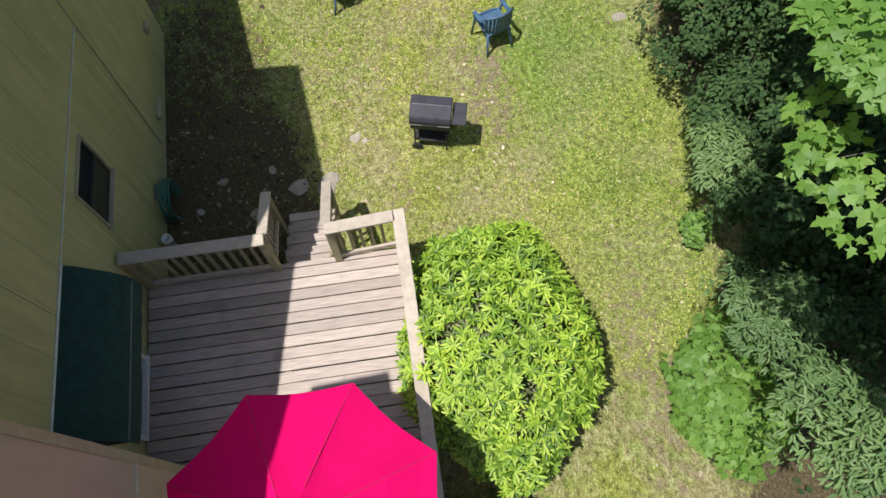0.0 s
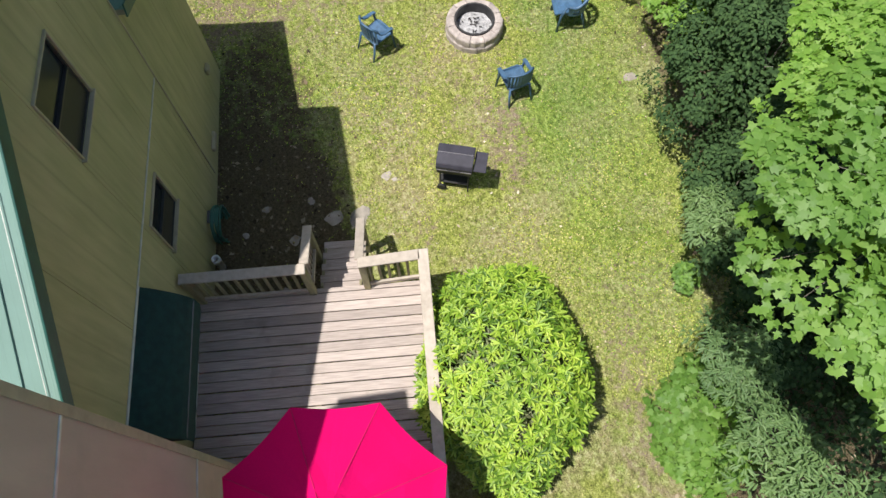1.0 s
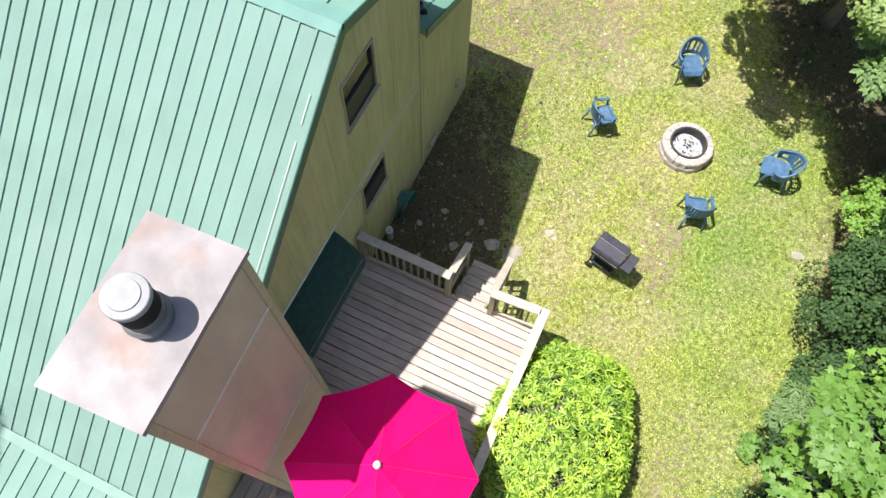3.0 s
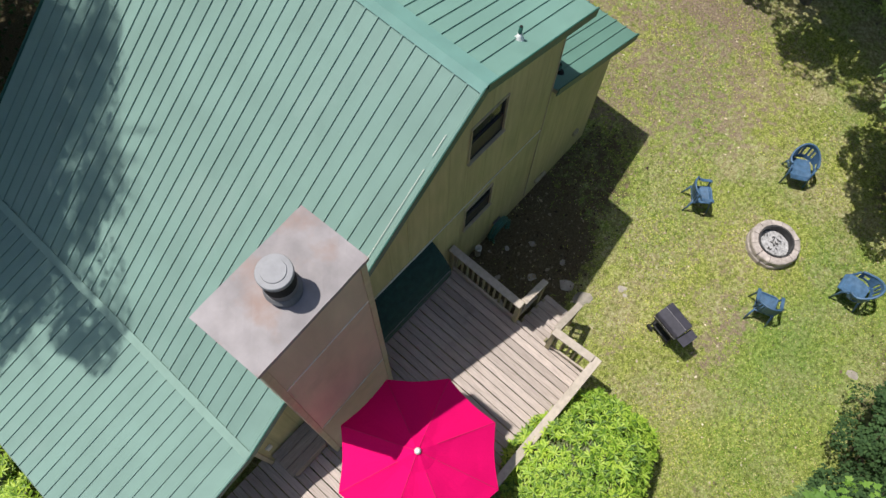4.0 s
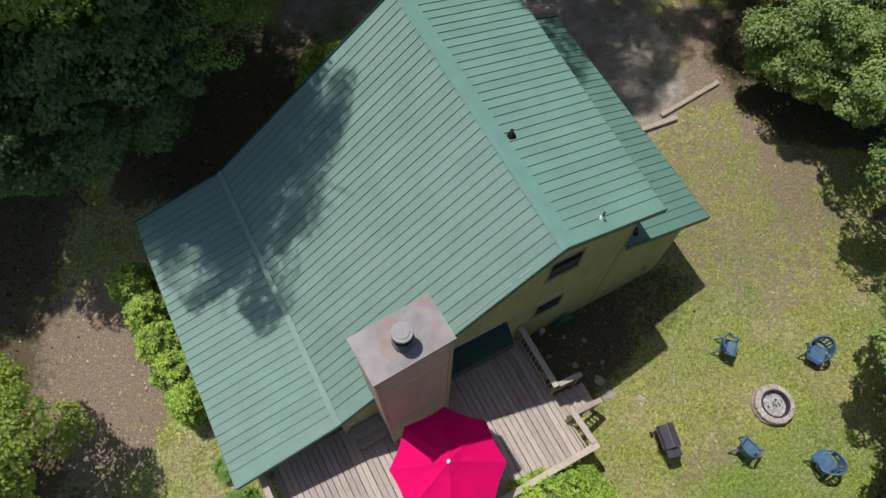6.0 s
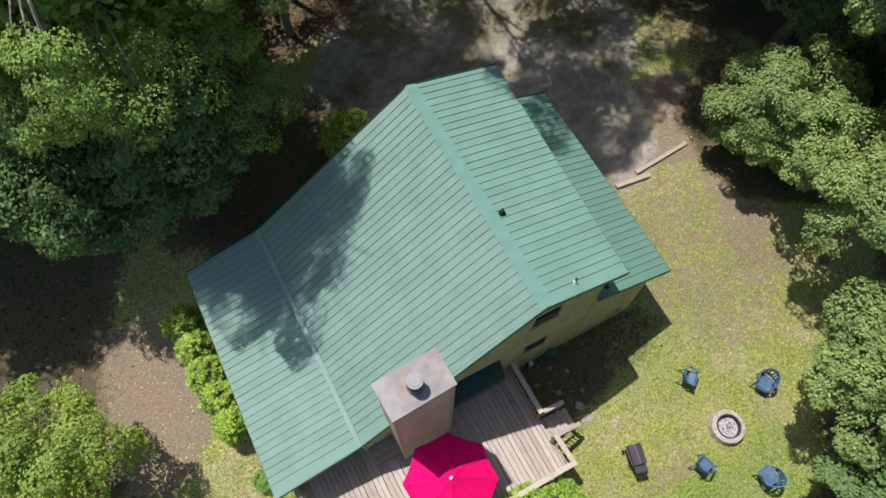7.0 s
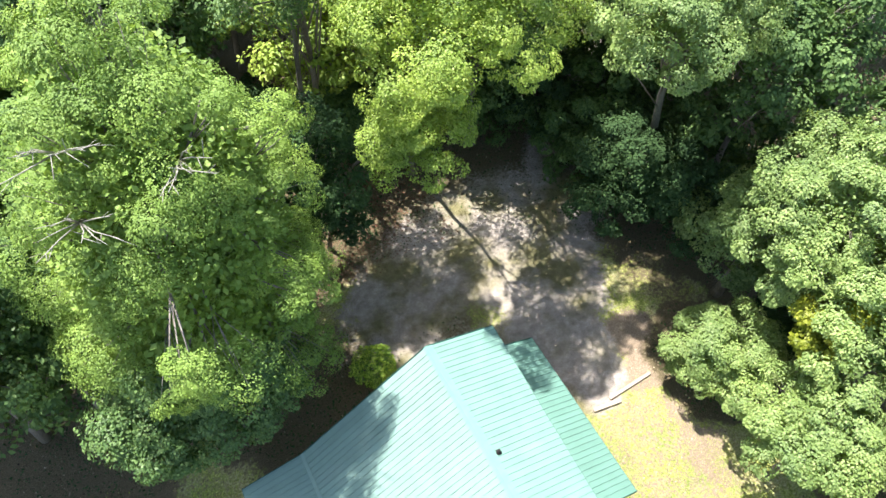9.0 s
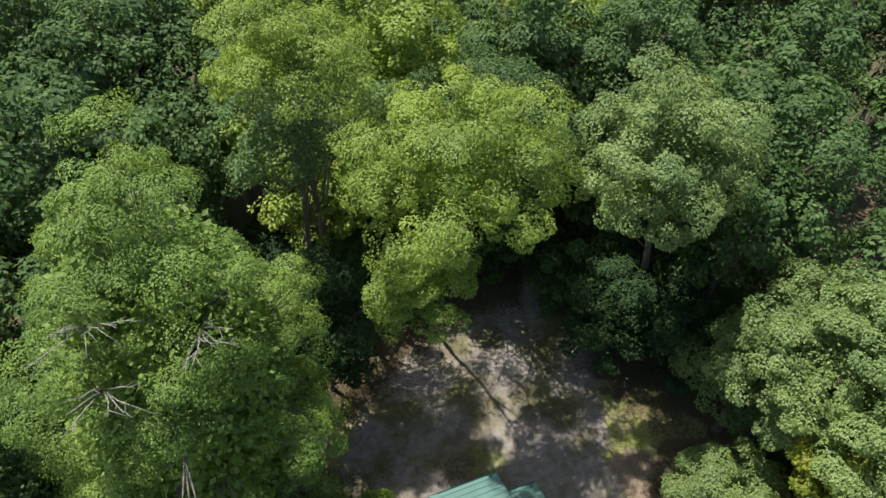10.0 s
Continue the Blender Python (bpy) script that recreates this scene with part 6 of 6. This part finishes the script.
# woods beyond: a few kinds, each repeated
kinds = []
for i, (leaf, h, r, c) in enumerate((("tulip", 17, 3.6, 130), ("deep", 15, 3.8, 130), ("deep", 13, 3.2, 110), ("tulip", 15, 3.2, 120))):
    kinds.append(make_tree("woodland_tree", "tall leafy woodland tree", (14 + 7 * (i % 2), 22 + 5 * i), h, (14 + 7 * (i % 2), 22 + 5 * i, h * 0.66), (r, r, h * 0.34), leaf, 101 + i, c, 53, (0.2, 0.31), "oval", 0.2, (0.75, 1.3), 9, -0.75, group="woodland trees"))
rng = random.Random(77)
spots = []
tries = 0
while len(spots) < 52 and tries < 9000:
    tries += 1
    x, y = rng.uniform(-24, 44), rng.uniform(-14, 46)
    wide = math.degrees(math.atan2(x + 4.8, y + 3))
    ahead = -14 < wide < 74 and math.hypot(x + 4.8, y + 3) < 46
    if not ahead and not (-17 < x < 17 and -13 < y < 24):
        continue
    if -9.5 < x < 14.5 and -9.8 < y < 17.8 or -19 < x < -9 and -8 < y < 10.5 or -3.2 < x < 1.6 and 14 < y < 25 or y < -9 and abs(x + 2) < 5 and y > -12:
        continue
    if any(math.hypot(x - p, y - q) < 3.7 for p, q in spots) or any(math.hypot(x - o.location.x, y - o.location.y) < 4 for o in kinds):
        continue
    spots.append((x, y))
for x, y in spots:
    s = rng.uniform(0.8, 1.15)
    pick = rng.choice(kinds[1:3] if x < 1 or x > 10 else kinds)
    copy_thing(pick, pose(x, y, float(gz(x, y)) - 0.1, 0, 0, rng.uniform(0, 360)) @ Matrix.Diagonal((s, s, s, 1)))
for i, (x, y) in enumerate(((-2.2, 34.6), (0.2, 29.2), (-4.6, 30.4), (1.4, 39.5), (-5.6, 40.0))):
    copy_thing(kinds[1 + i % 2], pose(x, y, float(gz(x, y)) - 0.1, 0, 0, 71 * i))

# grass, clover and fallen leaves
def scatter(name, label, category, n, area, kind, size, material, seed, keep, lift=0.0, flat=0.4):
    rs = np.random.RandomState(seed)
    x, y = rs.uniform(area[0], area[1], n), rs.uniform(area[2], area[3], n)
    ok = keep(x, y, rs.rand(n))
    x, y = x[ok], y[ok]
    n = len(x)
    where = np.stack([x, y, gz(x, y) + lift], -1)
    nrm = np.array([0, 0, 1.0]) + rs.normal(scale=flat, size=(n, 3))
    ob = part(name, leaves_mesh(name, kind, where, nrm, unit(rs, n), rs.uniform(*size, n), material), None)
    return tagged(ob, label, category, kind="stuff")


def in_house(x, y):
    return ((x > -7.1) & (x < -0.2) & (y > -3.3) & (y < 6.3)) | ((x > -0.3) & (x < 4.15) & (y > -0.03) & (y < 6.3))


def lawn_keep(x, y, u):
    g, b, w = covers(x, y)
    patch = np.clip(0.5 + 0.75 * wob(x, y, 2.3) * wob(x + 3, y, 1.1) + 0.3 * wob(x, y + 2, 0.8), 0.12, 1) * np.clip(0.55 + 1.1 * wob(x, y, 13.0) * wob(x + 1, y + 2, 21.0) + 0.5 * wob(x + 4, y, 37.0), 0.05, 1)
    return (~in_house(x, y)) & (u < (1 - np.clip(g * 1.4, 0, 1)) * (1 - 0.8 * b) * (1 - np.clip(1.35 * w, 0, 0.97)) * patch)


scatter("lawn_clover", "low clover and grass leaves on the lawn", "grass", 430000, (-2.0, 9.8, -7.6, 4.0), "oval", (0.018, 0.04), LEAF["grass"], 5, lawn_keep, 0.012, 0.45)
def lush_keep(x, y, u):
    return lawn_keep(x, y, np.zeros_like(u) + 0.02) & (u < lushness(x, y) * 0.5)


scatter("moist_clover", "fresh green clover near the woods", "grass", 90000, (-2.5, 7.0, -7.8, 4.0), "oval", (0.018, 0.038), LEAF["clover"], 25, lush_keep, 0.014, 0.45)
scatter("lawn_grass", "short grass blades on the lawn", "grass", 90000, (-4, 9.8, -8.2, -0.1), "tuft", (0.03, 0.06), LEAF["grass"], 6, lawn_keep, 0.0, 0.5)
scatter("side_grass", "thin grass beside the porch", "grass", 44000, (-15, -7.2, -3, 10.5), "oval", (0.035, 0.08), LEAF["grass"], 7, lawn_keep, 0.012, 0.45)
scatter("drive_grass", "thin grass at the drive's edges", "grass", 40000, (-1, 12, 6.4, 16), "oval", (0.03, 0.07), LEAF["grass"], 9, lawn_keep, 0.01, 0.45)


def shade_keep(x, y, u):
    g, b, w = covers(x, y)
    return (~in_house(x, y)) & (u < np.clip(w, 0, 1) * 0.9 * (1 - np.clip(g, 0, 1)))


def wood_keep(x, y, u):
    w = covers(x, y)[2]
    return shade_keep(x, y, u) & (w > 0.8) & ((np.abs(x - 2) > 3.5) | (y < -5) | (y > 6.5))


def soil_keep(x, y, u):
    g, b, w = covers(x, y)
    return (~in_house(x, y)) & (u < np.clip(b, 0, 1) * 0.7)


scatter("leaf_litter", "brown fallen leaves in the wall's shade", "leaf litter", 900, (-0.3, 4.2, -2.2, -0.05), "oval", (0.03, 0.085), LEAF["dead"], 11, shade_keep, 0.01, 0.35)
scatter("leaf_litter", "pale dry fallen leaves on bare soil", "leaf litter", 9000, (-13, 10, -8, 8), "oval", (0.03, 0.08), LEAF["dry"], 12, soil_keep, 0.01, 0.3)
scatter("leaf_litter", "brown fallen leaves on the woodland floor", "leaf litter", 15000, (-15, 15, -11, 21), "oval", (0.05, 0.12), LEAF["dead"], 13, shade_keep, 0.01, 0.35)
scatter("red_leaf_litter", "red brown fallen leaves on the drive's bank", "leaf litter", 7000, (-3.5, 5.5, 13.6, 19), "oval", (0.05, 0.11), LEAF["red"], 14, shade_keep, 0.015, 0.35)
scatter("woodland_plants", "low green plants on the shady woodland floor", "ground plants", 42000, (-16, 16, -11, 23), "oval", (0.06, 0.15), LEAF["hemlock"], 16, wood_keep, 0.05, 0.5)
scatter("pale_litter", "pale leaf scraps and petals on the lawn", "leaf litter", 2600, (-2, 9.5, -8, 4.5), "oval", (0.03, 0.06), LEAF["dry"], 15, lawn_keep, 0.02, 0.3)

# ---- boards and roof sheets ----
n_boards = int((DX1 - DX0 - 0.12) / 0.1392)
board = bm_mesh("deck_board", box(-0.0635, 0.0635, DY + 0.0, -0.015, DZ - 0.035, DZ, 0.004), M["deck"])
half = part("deck_board", board, None, deck)
half.matrix_basis = pose(-0.2745, 0, 0) @ Matrix.Diagonal((0.5, 1, 1, 1))
for k in range(n_boards):
    ob = part("deck_board", board, None, deck)
    ob.matrix_basis = pose(-0.3806 - 0.1392 * k, 0.004 * math.sin(k * 2.7), 0.001 * math.sin(k * 1.9), 0, 0.2 * math.sin(k * 3.3), 0)
roof_side("roof_sheet", 0.05, (ridge0, ridge1), (bend0, bend1), M["roof"], west)
roof_side("roof_sheet", 0.0, (bend0, bend1), (low0, low1), M["roof"], porch)
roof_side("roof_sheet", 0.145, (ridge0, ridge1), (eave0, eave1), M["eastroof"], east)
roof_side("roof_sheet", 0.145, (lt0, lt1), (le0, le1), M["lean"], lean)
